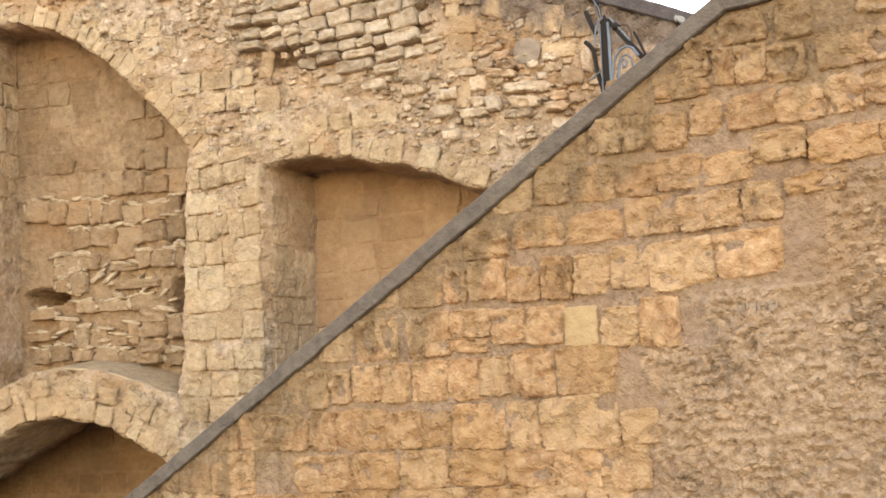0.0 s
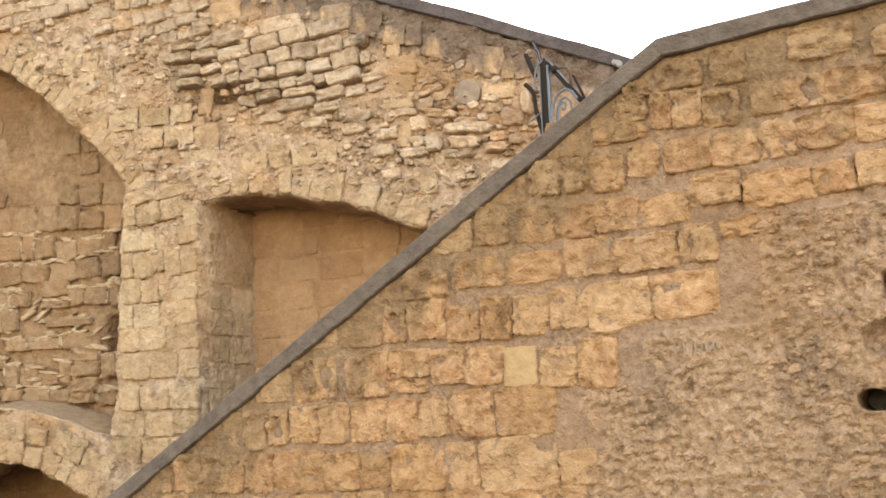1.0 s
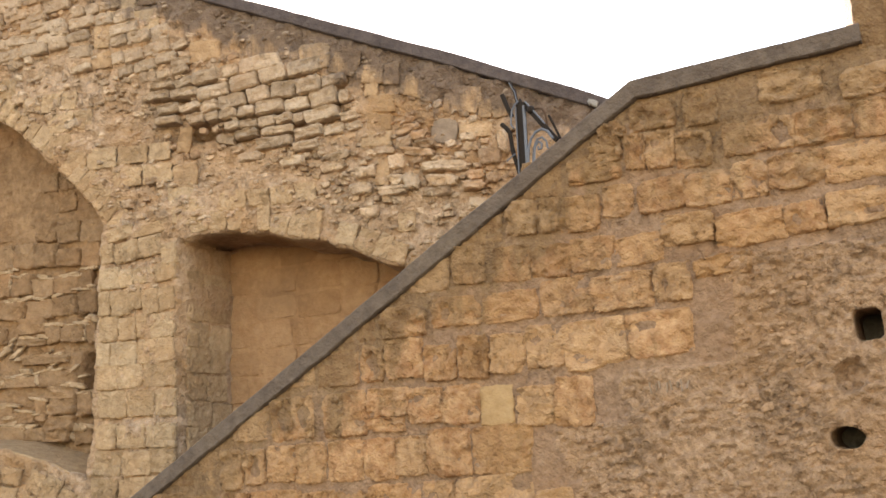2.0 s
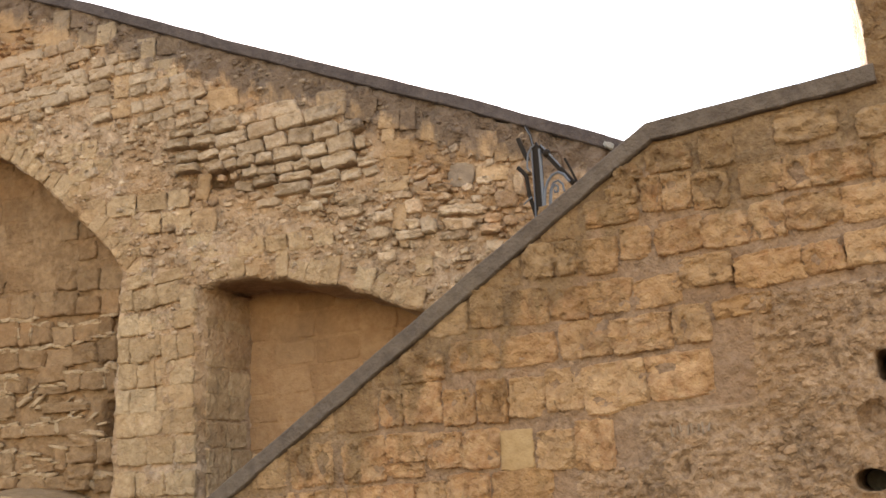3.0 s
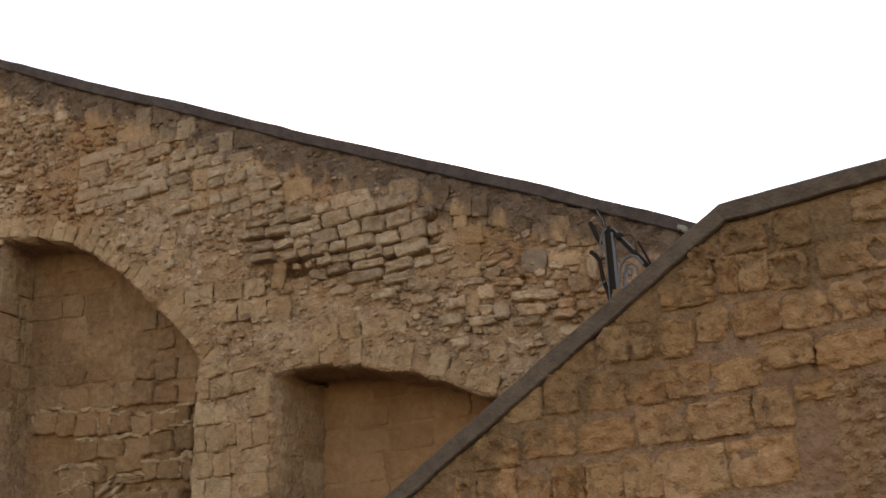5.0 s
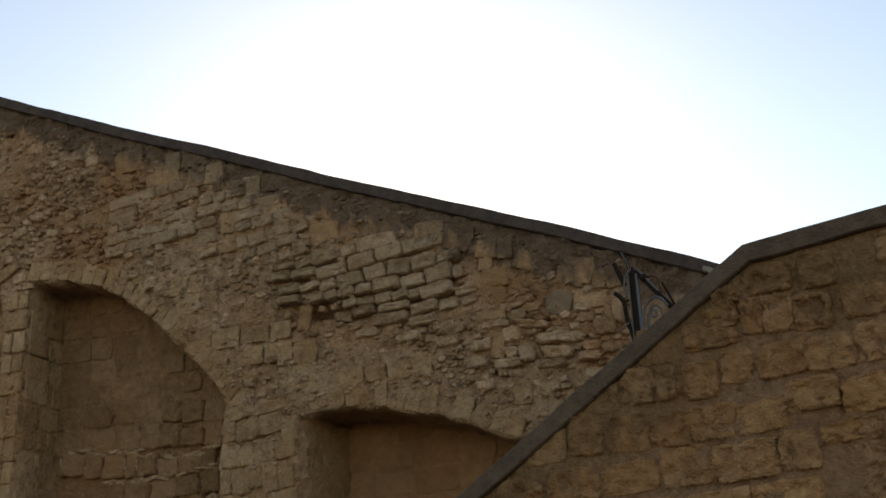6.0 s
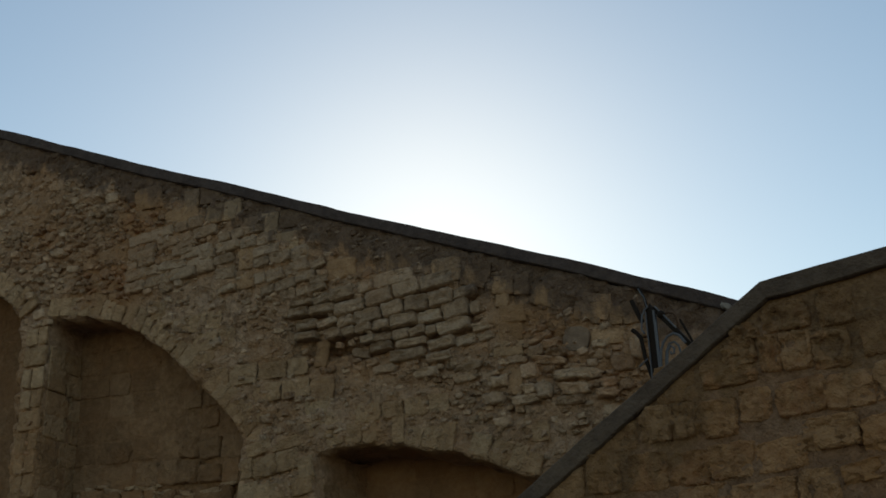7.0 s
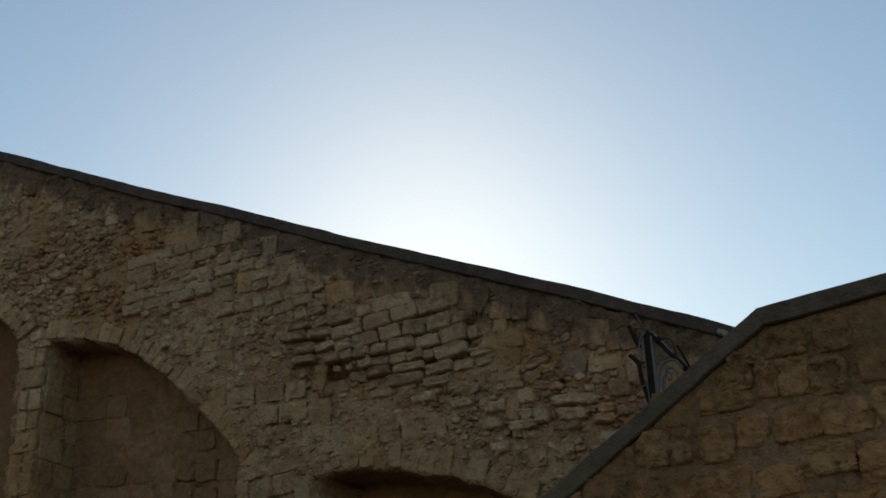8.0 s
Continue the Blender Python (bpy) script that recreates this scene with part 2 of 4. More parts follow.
def stone_data(name, rng, mat, corner=0.2, warp=0.06, bulge=0.35, fine=3, chipped=(0.1, 0.45), hollow=0.0):
    """One hewn stone of unit width and height, its face towards -y, uneven, with worn edges and corners."""
    ticks = {4: (-1, -0.95, -0.86, -0.75, -0.62, -0.48, -0.32, -0.16, 0, 0.16, 0.32, 0.48, 0.62, 0.75, 0.86, 0.95, 1), 3: (-1, -0.93, -0.72, -0.38, 0, 0.38, 0.72, 0.93, 1), 2: (-1, -0.9, -0.5, 0, 0.5, 0.9, 1), 1: (-1, -0.8, 0, 0.8, 1)}[fine]
    n = len(ticks)
    sx, sz = rng.uniform(0, 90), rng.uniform(0, 90)
    verts, faces = [], []
    chip = [(rng.choice((-1, 1)), rng.choice((-1, 1)), rng.uniform(*chipped)) for _ in range(2)]

    def place(x, z):
        k = math.sqrt(max(0, 1 - corner * z * z)), math.sqrt(max(0, 1 - corner * x * x))
        wx = warp * (noise.noise(Vector((x * 1.6 + sx, 0, z * 1.6))) + 0.5 * noise.noise(Vector((x * 5 + sx, 3, z * 5))))
        wz = warp * (noise.noise(Vector((x * 1.6 + sz, 7, z * 1.6))) + 0.5 * noise.noise(Vector((x * 5 + sz, 9, z * 5))))
        if fine == 4:
            wx += 0.030 * noise.noise(Vector((x * 9 + sx, 5, z * 9)))
            wz += 0.036 * noise.noise(Vector((x * 9 + sz, 11, z * 9)))
        return 0.5 * x * k[0] + wx, 0.5 * z * k[1] + wz

    for i, x in enumerate(ticks):
        for j, z in enumerate(ticks):
            px, pz = place(x, z)
            rim = i in (0, n - 1) or j in (0, n - 1)
            y = -1 + bulge * (1.6 * noise.noise(Vector((x * 1.3 + sx, 21, z * 1.3))) + 0.9 * noise.noise(Vector((x * 3.4 + sx, 31, z * 3.4))))
            for cx, cz, r in chip:
                d = math.hypot(x - cx, z - cz)
                y += max(0, r - d) * 2.2
            if fine == 4:
                broken = noise.noise(Vector((x * 1.5 + sx, 41, z * 1.5))) + 0.45 * noise.noise(Vector((x * 5.5 + sx, 43, z * 5.5)))
                y += 0.55 * min(1.0, max(0.0, (broken - 0.10) / 0.13)) + 0.22 * noise.noise(Vector((x * 7 + sx, 47, z * 7)))
            if hollow:
                eaten = 0.62 + 0.30 * noise.noise(Vector((x * 1.8 + sx, 51, z * 1.8))) - math.hypot(x * 1.05, z * 0.9)
                y += hollow * min(1.0, max(0.0, eaten * 4))
            y = -0.15 if rim else min(y, max(0.1, hollow - 1))
            verts.append((px, y, pz))
    for i in range(n - 1):
        for j in range(n - 1):
            a = i * n + j
            faces.append((a, a + n, a + n + 1, a + 1))
    loop = [i * n for i in range(n)] + [(n - 1) * n + j for j in range(1, n)] + [i * n + n - 1 for i in range(n - 2, -1, -1)] + [j for j in range(n - 2, 0, -1)]
    base = len(verts)
    verts += [(verts[k][0], 0.9, verts[k][2]) for k in loop]
    m = len(loop)
    for k in range(m):
        faces.append((loop[k], base + k, base + (k + 1) % m, loop[(k + 1) % m]))
    return mesh_from(name, verts, faces, mat)


rng = random.Random(7)
BLOCKS = [stone_data("block", rng, M_BLOCK, 0.09, 0.045, 0.45, 4, chipped=(0.15, 0.65)) for _ in range(22)]
HOLLOWS = [stone_data("block", rng, M_BLOCK, 0.12, 0.06, 0.4, 4, (0.1, 0.4), 1.9) for _ in range(6)]
PALE = [stone_data("pale_block", rng, M_PALE, 0.05, 0.04, 0.25)]
YELLOWS = [stone_data("stone", rng, M_BACK, 0.05, 0.06, 0.38, 3, (0.05, 0.3)) for _ in range(16)]
COBBLES = [stone_data("rubble", rng, M_RUBBLE, 0.22, 0.15, 0.6, 2) for _ in range(14)]
FLAKES = [stone_data("flake", rng, M_RUBBLE, 0.3, 0.2, 0.6, 1) for _ in range(12)]
ORANGES = [stone_data("orange_stone", rng, M_ORANGE, 0.06, 0.07, 0.4, 3, (0.1, 0.4)) for _ in range(8)]
BRICKS = [stone_data("flat_stone", rng, M_FLAT, 0.06, 0.06, 0.3, 3, (0.05, 0.3)) for _ in range(14)]
INFILLS = [stone_data("infill_stone", rng, M_INFILL, 0.05, 0.075, 0.4, 3, (0.05, 0.35)) for _ in range(12)]
CRUMBS = [stone_data("crumb", rng, M_CRUMB, 0.3, 0.2, 0.6, 1) for _ in range(12)]
LIMES = [stone_data("lime", rng, M_LIME, 0.3, 0.22, 0.6, 2) for _ in range(8)]
BLEACHED = [stone_data("plaster_lump", rng, M_WHITE, 0.3, 0.22, 0.6, 2)]
PATCHES = [stone_data("plaster_patch", rng, M_PLASTER, 0.2, 0.08, 0.2)]
NICHES = [stone_data("niche_stone", rng, M_NICHE, 0.08, 0.05, 0.4) for _ in range(8)]


def set_stone(name, datas, wall, x, z, w, h, proud, tilt=0.0, y=0.0, turn=0.0):
    """A stone in a wall's face at (x, z), standing proud of it."""
    ob = new(name, rng.choice(datas))
    ob.parent = wall
    ob.matrix_basis = Matrix.LocRotScale((x, y, z), Euler((rng.uniform(-0.03, 0.03), radians(tilt), radians(turn) + rng.uniform(-0.03, 0.03))), (w, proud, h))
    return ob


LAID = []


def laid(name, datas, wall, proud, y, stones, loose=1.0, grow=0.012):
    """Stones set one by one: centre along and up the wall, width, height and lean of each."""
    for x, z, w, h, lean in stones:
        set_stone(name, datas, wall, x, z, w + grow, h + grow, proud * rng.uniform(0.75, 1.25), lean + rng.uniform(-1, 1) * loose, y)
        LAID.append((wall.name, x, z, w, h))


def joined(name, datas, wall, places, mat):
    """Many small stones joined into one mesh: places are (x, y, z, w, proud, h, tilt)."""
    verts, faces = [], []
    for x, y, z, w, proud, h, tilt in places:
        me = rng.choice(datas)
        m = Matrix.LocRotScale((x, y, z), Euler((rng.uniform(-0.12, 0.12), radians(tilt), rng.uniform(-0.12, 0.12))), (w, proud, h))
        base = len(verts)
        verts.extend((m @ v.co)[:] for v in me.vertices)
        faces.extend([base + k for k in p.vertices] for p in me.polygons)
    ob = new(name, mesh_from(name, verts, faces, mat))
    ob.parent = wall
    return tagged(ob, kind="stuff")


def fbm(x, z, scale, octaves=4, seed=0.0):
    return noise.fractal(Vector((x * scale, seed, z * scale)), 0.9, 2.1, octaves)


def bar(bm, a, b, w, d, taper=1.0):
    """A straight bar of rectangular section from a to b."""
    a, b = Vector(a), Vector(b)
    way = (b - a).normalized()
    side = way.cross(Vector((0, 1, 0)))
    side = (side if side.length > 0.1 else Vector((1, 0, 0))).normalized()
    deep = way.cross(side).normalized()
    ends = []
    for p, k in ((a, 1.0), (b, taper)):
        ends.append([bm.verts.new(p + side * sx * w / 2 * k + deep * sy * d / 2 * k) for sx, sy in ((-1, -1), (1, -1), (1, 1), (-1, 1))])
    for s in range(4):
        bm.faces.new((ends[0][s], ends[0][(s + 1) % 4], ends[1][(s + 1) % 4], ends[1][s]))
    bm.faces.new(ends[0][::-1])
    bm.faces.new(ends[1])
    bmesh.ops.recalc_face_normals(bm, faces=bm.faces[:])


def tube(bm, points, r, sides=8):
    """A round rod that bends through points."""
    pts = [Vector(p) for p in points]
    rings = []
    for k, p in enumerate(pts):
        way = (pts[min(k + 1, len(pts) - 1)] - pts[max(k - 1, 0)]).normalized()
        side = way.cross(Vector((0, 1, 0.01))).normalized()
        deep = way.cross(side)
        rings.append([bm.verts.new(p + (side * math.cos(2 * math.pi * s / sides) + deep * math.sin(2 * math.pi * s / sides)) * r) for s in range(sides)])
    for ra, rb in zip(rings, rings[1:]):
        for s in range(sides):
            bm.faces.new((ra[s], ra[(s + 1) % sides], rb[(s + 1) % sides], rb[s]))
    bm.faces.new(rings[0][::-1])
    bm.faces.new(rings[-1])
    bmesh.ops.recalc_face_normals(bm, faces=bm.faces[:])


def coping(name, line, thick, y0, y1, mat, seed, rise=0.0, lumps=0.007):
    """A cement cap that follows the wall's top edge line, with a worn, uneven lower lip."""
    pts = []
    for (xa, za), (xb, zb) in zip(line, line[1:]):
        steps = max(1, int(math.hypot(xb - xa, zb - za) / 0.07))
        pts += [(xa + (xb - xa) * k / steps, za + (zb - za) * k / steps) for k in range(steps)]
    pts.append(line[-1])
    verts, faces = [], []
    for k, (x, z) in enumerate(pts):
        a, b = pts[max(k - 1, 0)], pts[min(k + 1, len(pts) - 1)]
        l = math.hypot(b[0] - a[0], b[1] - a[1])
        nx, nz = -(b[1] - a[1]) / l, (b[0] - a[0]) / l
        lip = thick * (1 + 0.07 * fbm(x, z, 1.6, 3, seed) + 0.05 * fbm(x, z, 9, 2, seed + 2))
        crest = lumps * fbm(x, z, 2.2, 4, seed + 5)
        out = 0.004 * fbm(x, z, 5.0, 3, seed + 9)
        for y, off in ((y0 + 0.014, -lip), (y0 + out, -lip * 0.93), (y0 + out, -lip * 0.45), (y0 + 0.002 + out, -0.010 + crest), (y0 + 0.012, crest), (y1, crest + rise), (y1, -lip)):
            verts.append((x + nx * off, y, z + nz * off))
    m = 7
    for k in range(len(pts) - 1):
        for s in range(m):
            a, b = k * m + s, k * m + (s + 1) % m
            faces.append((a, a + m, b + m, b))
    faces.append(tuple(range(m)))
    faces.append(tuple(reversed(range((len(pts) - 1) * m, len(pts) * m))))
    me = mesh_from(name, verts, faces, mat, False)
    ob = new(name, me)
    bm = bmesh.new()
    bm.from_mesh(me)
    bmesh.ops.recalc_face_normals(bm, faces=bm.faces[:])
    bm.to_mesh(me)
    bm.free()
    return ob


# ---- ground ----
bm = bmesh.new()
bmesh.ops.create_grid(bm, x_segments=40, y_segments=40, size=1500)
ground = tagged(new("ground", bpy.data.meshes.new("ground")), "worn grey stone paving of the castle court", "ground", kind="structure")
bm.to_mesh(ground.data)
bm.free()
ground.data.materials.append(M_GROUND)

# ---- front wall: parapet of a stair, sloping then level, with a taller stretch at its end ----
SLOPE_FOOT, KINK, LEVEL_END = (-7.45, 0.41), (-1.812, 3.716), (-0.53, 3.768)
FRONT_TOP = [SLOPE_FOOT, KINK, LEVEL_END]
HOLES = [(-0.67, 2.17, 0.07, 0.085), (-0.79, 1.91, 0.075, 0.075), (-0.84, 1.60, 0.09, 0.058)]


def round_hole(x, z, a, b, square=3.0):
    out = []
    for s in range(20):
        t = 2 * math.pi * s / 20
        c, d = math.cos(t), math.sin(t)
        r = 1 / (abs(c) ** square + abs(d) ** square) ** (1 / square)
        out.append((x + a * r * c, z + b * r * d))
    return out


def front_worn(x, z):
    """How far the face has decayed: 0 in the coursed blocks, 1 in the crumbled stretch."""
    edge = -2.45 if z < 1.75 else (-2.10 if z < 2.04 else (-1.45 if z < 2.62 else 9.0))
    return min(1, max(0, (x - edge + 0.12 * fbm(x, z, 3.0, 3, 4)) / 0.16))


def terrace(v, k, steep=0.3):
    """Steps in a smooth value, as where stone flakes off in leaves."""
    q = v * k
    f = q - math.floor(q)
    return (math.floor(q) + min(1, f / steep)) / k


def front_relief(x, z):
    worn = front_worn(x, z)
    y = 0.012 * fbm(x, z, 3.5, 4, 1) + 0.008 * fbm(x, z, 14, 3, 2)
    if worn > 0:
        leaf = terrace(fbm(x + 0.3 * z, z * 1.7, 5.0, 5, 3), 5.0)
        small = terrace(fbm(x + 0.2 * z, z * 1.5, 21.0, 4, 7), 4.0)
        y += worn * (0.018 * leaf + 0.034 * small + 0.02 * fbm(x, z, 1.5, 3, 6) + 0.008 * fbm(x, z, 30, 2, 8) - 0.025)
    for gx, gz, a, b in ((-1.415, 2.75, 0.022, 0.09), (-1.795, 2.99, 0.024, 0.10), (-0.80, 2.74, 0.02, 0.09), (-1.77, 1.72, 0.03, 0.03), (-3.72, 1.66, 0.03, 0.06), (-3.05, 1.36, 0.02, 0.02)):
        if abs(x - gx) < 2 * a and abs(z - gz) < 2 * b:
            y += 0.035 * max(0, min(1, (1.3 - math.hypot((x - gx) / a, (z - gz) / b)) * 2))
    for hx, hz, a, b in HOLES[1:2]:
        d = math.hypot((x - hx) / a, (z - hz) / b)
        y += 0.075 * max(0, min(1, (1.12 - d) * 8))
    return y


front_outline = [(-7.45, -0.3), (1.5, -0.3), (1.5, 5.2), (-0.56, 5.2), (-0.56, 4.2), (-0.55, 3.70), (-1.80, 3.66), (-7.45, 0.36)]
front = relief_wall("wall_front", front_outline, [round_hole(*HOLES[0], 5.0), round_hole(*HOLES[2], 2.2)], 0.0145, 0.42, front_relief, M_MORTAR, 0.012)
for v in front.data.vertices:
    if v.co.z > 3.72 and v.co.x < -0.2:
        v.co.x -= 0.22 * max(0, v.co.y)
front.data.materials.append(M_DECAY)
for f in front.data.polygons:
    if f.center.y < 0.2 and front_worn(f.center.x, f.center.z) > 0.5:
        f.material_index = 1
front.matrix_world = FRONT
tagged(front, "weathered ochre tuff parapet wall of a stair with crumbling lower face", "wall", kind="structure")
cap = coping("coping_front", FRONT_TOP, 0.112, -0.045, 0.46, M_COPING, 2.0)
cap.matrix_world = FRONT
tagged(cap, "dark grey cement coping on the sloping stair parapet", "coping", kind="structure")

# ---- back wall: tall ramped wall with arches ----
CREST = [(-11.6, 9.27), (-9.34, 8.31), (-7.2, 7.34), (-5.85, 6.77), (-4.5, 6.17), (-3.35, 5.69), (-2.3, 5.25), (-1.3, 4.81), (-0.85, 4.60), (0.6, 3.95)]
BIG_ARCH = [(-8.36, 5.69), (-7.85, 5.61), (-7.42, 5.48), (-7.08, 5.30), (-6.70, 5.02), (-6.33, 4.68), (-5.96, 4.28), (-5.80, 4.10), (-5.72, 3.97), (-5.76, 3.80), (-5.81, 3.25),
            (-5.84, 2.70), (-5.87, 1.94), (-5.90, 1.56), (-6.29, 1.74), (-6.81, 1.89), (-7.28, 1.95), (-7.63, 1.91), (-8.06, 1.76), (-8.25, 1.66)]
NICHE = [(-4.95, 3.77), (-4.74, 3.80), (-4.45, 3.79), (-4.12, 3.755), (-3.72, 3.64), (-3.50, 3.60), (-3.26, 3.52), (-2.97, 3.38), (-2.73, 3.30), (-2.50, 3.16), (-2.35, 3.0), (-2.35, 1.0), (-5.00, 1.0), (-4.99, 1.9)]
LOW_ARCH = [(-10.0, 0.35), (-9.2, 0.70), (-8.45, 1.07), (-8.06, 1.28), (-7.70, 1.41), (-7.36, 1.45), (-7.02, 1.41), (-6.69, 1.33), (-6.37, 1.17), (-6.12, 1.04), (-5.92, 0.86), (-5.85, 0.0), (-10.1, 0.0)]
FAR_ARCH = [(-10.6, 6.5), (-9.6, 6.35), (-9.25, 6.19), (-9.03, 6.03), (-8.85, 5.88), (-8.74, 5.73), (-8.70, 5.3), (-8.66, 3.74), (-8.64, 1.42), (-10.6, 1.42)]


def back_relief(x, z):
    y = 0.03 * fbm(x, z, 1.6, 4, 11) + 0.018 * fbm(x, z * 1.3, 7, 4, 12)
    y += 0.045 * abs(fbm(x, z * 1.4, 9, 4, 14)) + 0.04 * terrace(fbm(x, z * 1.3, 6, 4, 16), 4.0)
    bed = min(1, max(0, (x + 5.25) / 0.15)) * min(1, max(0, (-3.15 - x) / 0.15)) * min(1, max(0, (z - 4.58) / 0.15)) * min(1, max(0, (5.3 - z) / 0.1))
    y += 0.075 * bed + 0.02 * abs(fbm(x, z * 1.2, 4, 3, 15))
    d = math.hypot((x + 4.69) / 0.15, (z - 4.78) / 0.06)
    y += 0.10 * max(0, min(1, (1.2 - d) * 3))
    return y - 0.012


back_outline = [(-11.6, -0.3), (0.6, -0.3), (0.6, 3.88), (-0.85, 4.50), (-1.3, 4.68), (-2.3, 5.13), (-3.35, 5.58), (-4.5, 6.08), (-5.85, 6.68), (-7.2, 7.26), (-9.34, 8.23), (-11.6, 9.19)]
JAMB = 0.22
back = relief_wall("wall_back", back_outline, [BIG_ARCH, NICHE, LOW_ARCH, FAR_ARCH], 0.03, 1.3, back_relief, M_BED, 0.04)
for v in back.data.vertices:
    if abs(v.co.x + 4.97) < 0.09 and 1.02 < v.co.z < 3.76 and v.co.y > 0.12:
        v.co.x += JAMB * v.co.y
back.matrix_world = BACK
tagged(back, "tall ramped yellow tuff wall with blind arches and rubble patches", "wall", kind="structure")
crest = coping("coping_back", CREST, 0.118, -0.04, 1.35, M_CREST, 30.0, lumps=0.009)
crest.matrix_world = BACK
tagged(crest, "dark weathered cement coping on the ramped wall", "coping", kind="structure")


def infill(name, x0, x1, z0, z1, depth, mat, relief, label, openings=(), thick=0.5, step=0.04):
    ob = relief_wall(name, [(x0, z0), (x1, z0), (x1, z1), (x0, z1)], list(openings), step, thick, relief, mat, 0.01)
    ob.matrix_world = BACK @ pose(0, depth, 0)
    return tagged(ob, label, "wall", kind="structure")


def soft_relief(x, z):
    return 0.02 * fbm(x, z, 1.5, 4, 21) + 0.010 * fbm(x, z, 8, 3, 22)


def arch_infill_relief(x, z):
    slot = max(0, min(1, (1 - abs((x + 7.93) / 0.32) ** 3 - abs((z - 2.735 - 0.06 * (x + 7.93)) / 0.10) ** 3) * 14))
    cavity = max(0, min(1, (0.2 - abs(x + 6.15)) * 12)) * max(0, min(1, (2.85 - z) * 8)) * max(0, min(1, (z - 2.15) * 8))
    ruin = min(1, max(0, (x + 7.35) / 0.5)) * min(1, max(0, (4.1 - z) / 0.5))
    low = min(1, max(0, (2.75 - z) / 0.3))
    return soft_relief(x, z) + 0.24 * cavity + 0.75 * slot + max(ruin, low) * (0.06 * abs(fbm(x, z * 1.7, 5, 4, 23)) + 0.03 * fbm(x, z, 3, 3, 24))


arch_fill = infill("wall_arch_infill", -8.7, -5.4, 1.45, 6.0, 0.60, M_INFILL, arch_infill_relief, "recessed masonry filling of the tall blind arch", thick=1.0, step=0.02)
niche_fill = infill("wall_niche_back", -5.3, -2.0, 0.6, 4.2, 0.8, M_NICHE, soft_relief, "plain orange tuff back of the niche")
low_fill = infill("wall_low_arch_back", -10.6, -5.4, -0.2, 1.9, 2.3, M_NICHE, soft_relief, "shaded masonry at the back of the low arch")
# unseen slabs added around the low arch's back, to shut light out
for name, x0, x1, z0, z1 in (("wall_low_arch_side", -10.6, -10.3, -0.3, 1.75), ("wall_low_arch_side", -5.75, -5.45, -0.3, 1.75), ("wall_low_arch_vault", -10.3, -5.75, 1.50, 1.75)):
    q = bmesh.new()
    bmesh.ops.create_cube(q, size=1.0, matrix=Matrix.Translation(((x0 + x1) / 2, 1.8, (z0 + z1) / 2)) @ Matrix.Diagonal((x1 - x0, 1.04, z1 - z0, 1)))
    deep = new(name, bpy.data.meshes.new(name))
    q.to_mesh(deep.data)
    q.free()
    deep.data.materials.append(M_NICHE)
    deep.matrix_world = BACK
    tagged(deep, "unseen slab added behind the low arch to keep its inside dark", "wall", kind="structure")
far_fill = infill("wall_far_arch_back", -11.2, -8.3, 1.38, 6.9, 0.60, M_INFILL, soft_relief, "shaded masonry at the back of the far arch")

# ---- stair behind the parapet ----
verts, faces = [], []
for k in range(17):
    xa, xb = -7.0 + 0.305 * k, -7.0 + 0.305 * (k + 1) if k < 16 else 2.4
    zt = -0.02 + 0.178 * (k + 0.5)
    ya, yb = 0.43, (9.2 - 5.846 + 0.225 * xa) / 0.974 - 0.06
    b0 = len(verts)
    verts += [(xa, ya, -0.3), (xb, ya, -0.3), (xb, yb, -0.3), (xa, yb, -0.3), (xa, ya, zt), (xb, ya, zt), (xb, yb, zt), (xa, yb, zt)]
    faces += [[b0 + q for q in f] for f in ((0, 3, 2, 1), (4, 5, 6, 7), (0, 1, 5, 4), (2, 3, 7, 6), (0, 4, 7, 3), (1, 2, 6, 5))]
stair = new("stair", mesh_from("stair", verts, faces, M_GROUND, False))
stair.matrix_world = FRONT
tagged(stair, "worn stone steps climbing behind the parapet", "stair", kind="structure")

# ---- wrought-iron crest that rises behind the parapet ----
iron = tagged(new("iron_bracket"), "black wrought-iron bracket with prongs and scroll behind the coping", "bracket")
iron.matrix_world = FRONT @ pose(-2.86, 0.9, 2.45)


def rod(name, a, b, w, d, mat, taper=1.0, label=""):
    q = bmesh.new()
    bar(q, a, b, w, d, taper)
    return part(name, q, mat, iron, label)


def bent(name, points, r, mat, y=0.0, label=""):
    q = bmesh.new()
    tube(q, [(x, y, z) for x, z in points], r)
    return part(name, q, mat, iron, label)


def arc(cx, cz, a, b, start, end, n=12):
    """Points on an ellipse, degrees from start to end."""
    return [(cx + a * math.cos(radians(start + (end - start) * k / n)), cz + b * math.sin(radians(start + (end - start) * k / n))) for k in range(n + 1)]


rod("post", (-0.060, 0, 0.0), (-0.040, 0, 1.60), 0.060, 0.04, M_IRON)
rod("post_tip", (-0.040, 0, 1.58), (-0.043, 0, 1.635), 0.050, 0.04, M_IRON, 0.15)
# pale strips on post, prong and strut put edge glints into the colour
rod("post_glint", (-0.018, -0.022, 0.0), (-0.010, -0.022, 1.57), 0.014, 0.02, M_STEEL, 1.0, "pale steel strip standing for a glint on the iron's edge")
rod("post_glint", (-0.088, -0.022, 0.0), (-0.070, -0.022, 1.57), 0.007, 0.02, M_STEEL, 1.0, "pale steel strip standing for a glint on the iron's edge")
bent("prong", [(-0.180, 1.690), (-0.165, 1.645), (-0.140, 1.575), (-0.114, 1.515)], 0.017, M_IRON)
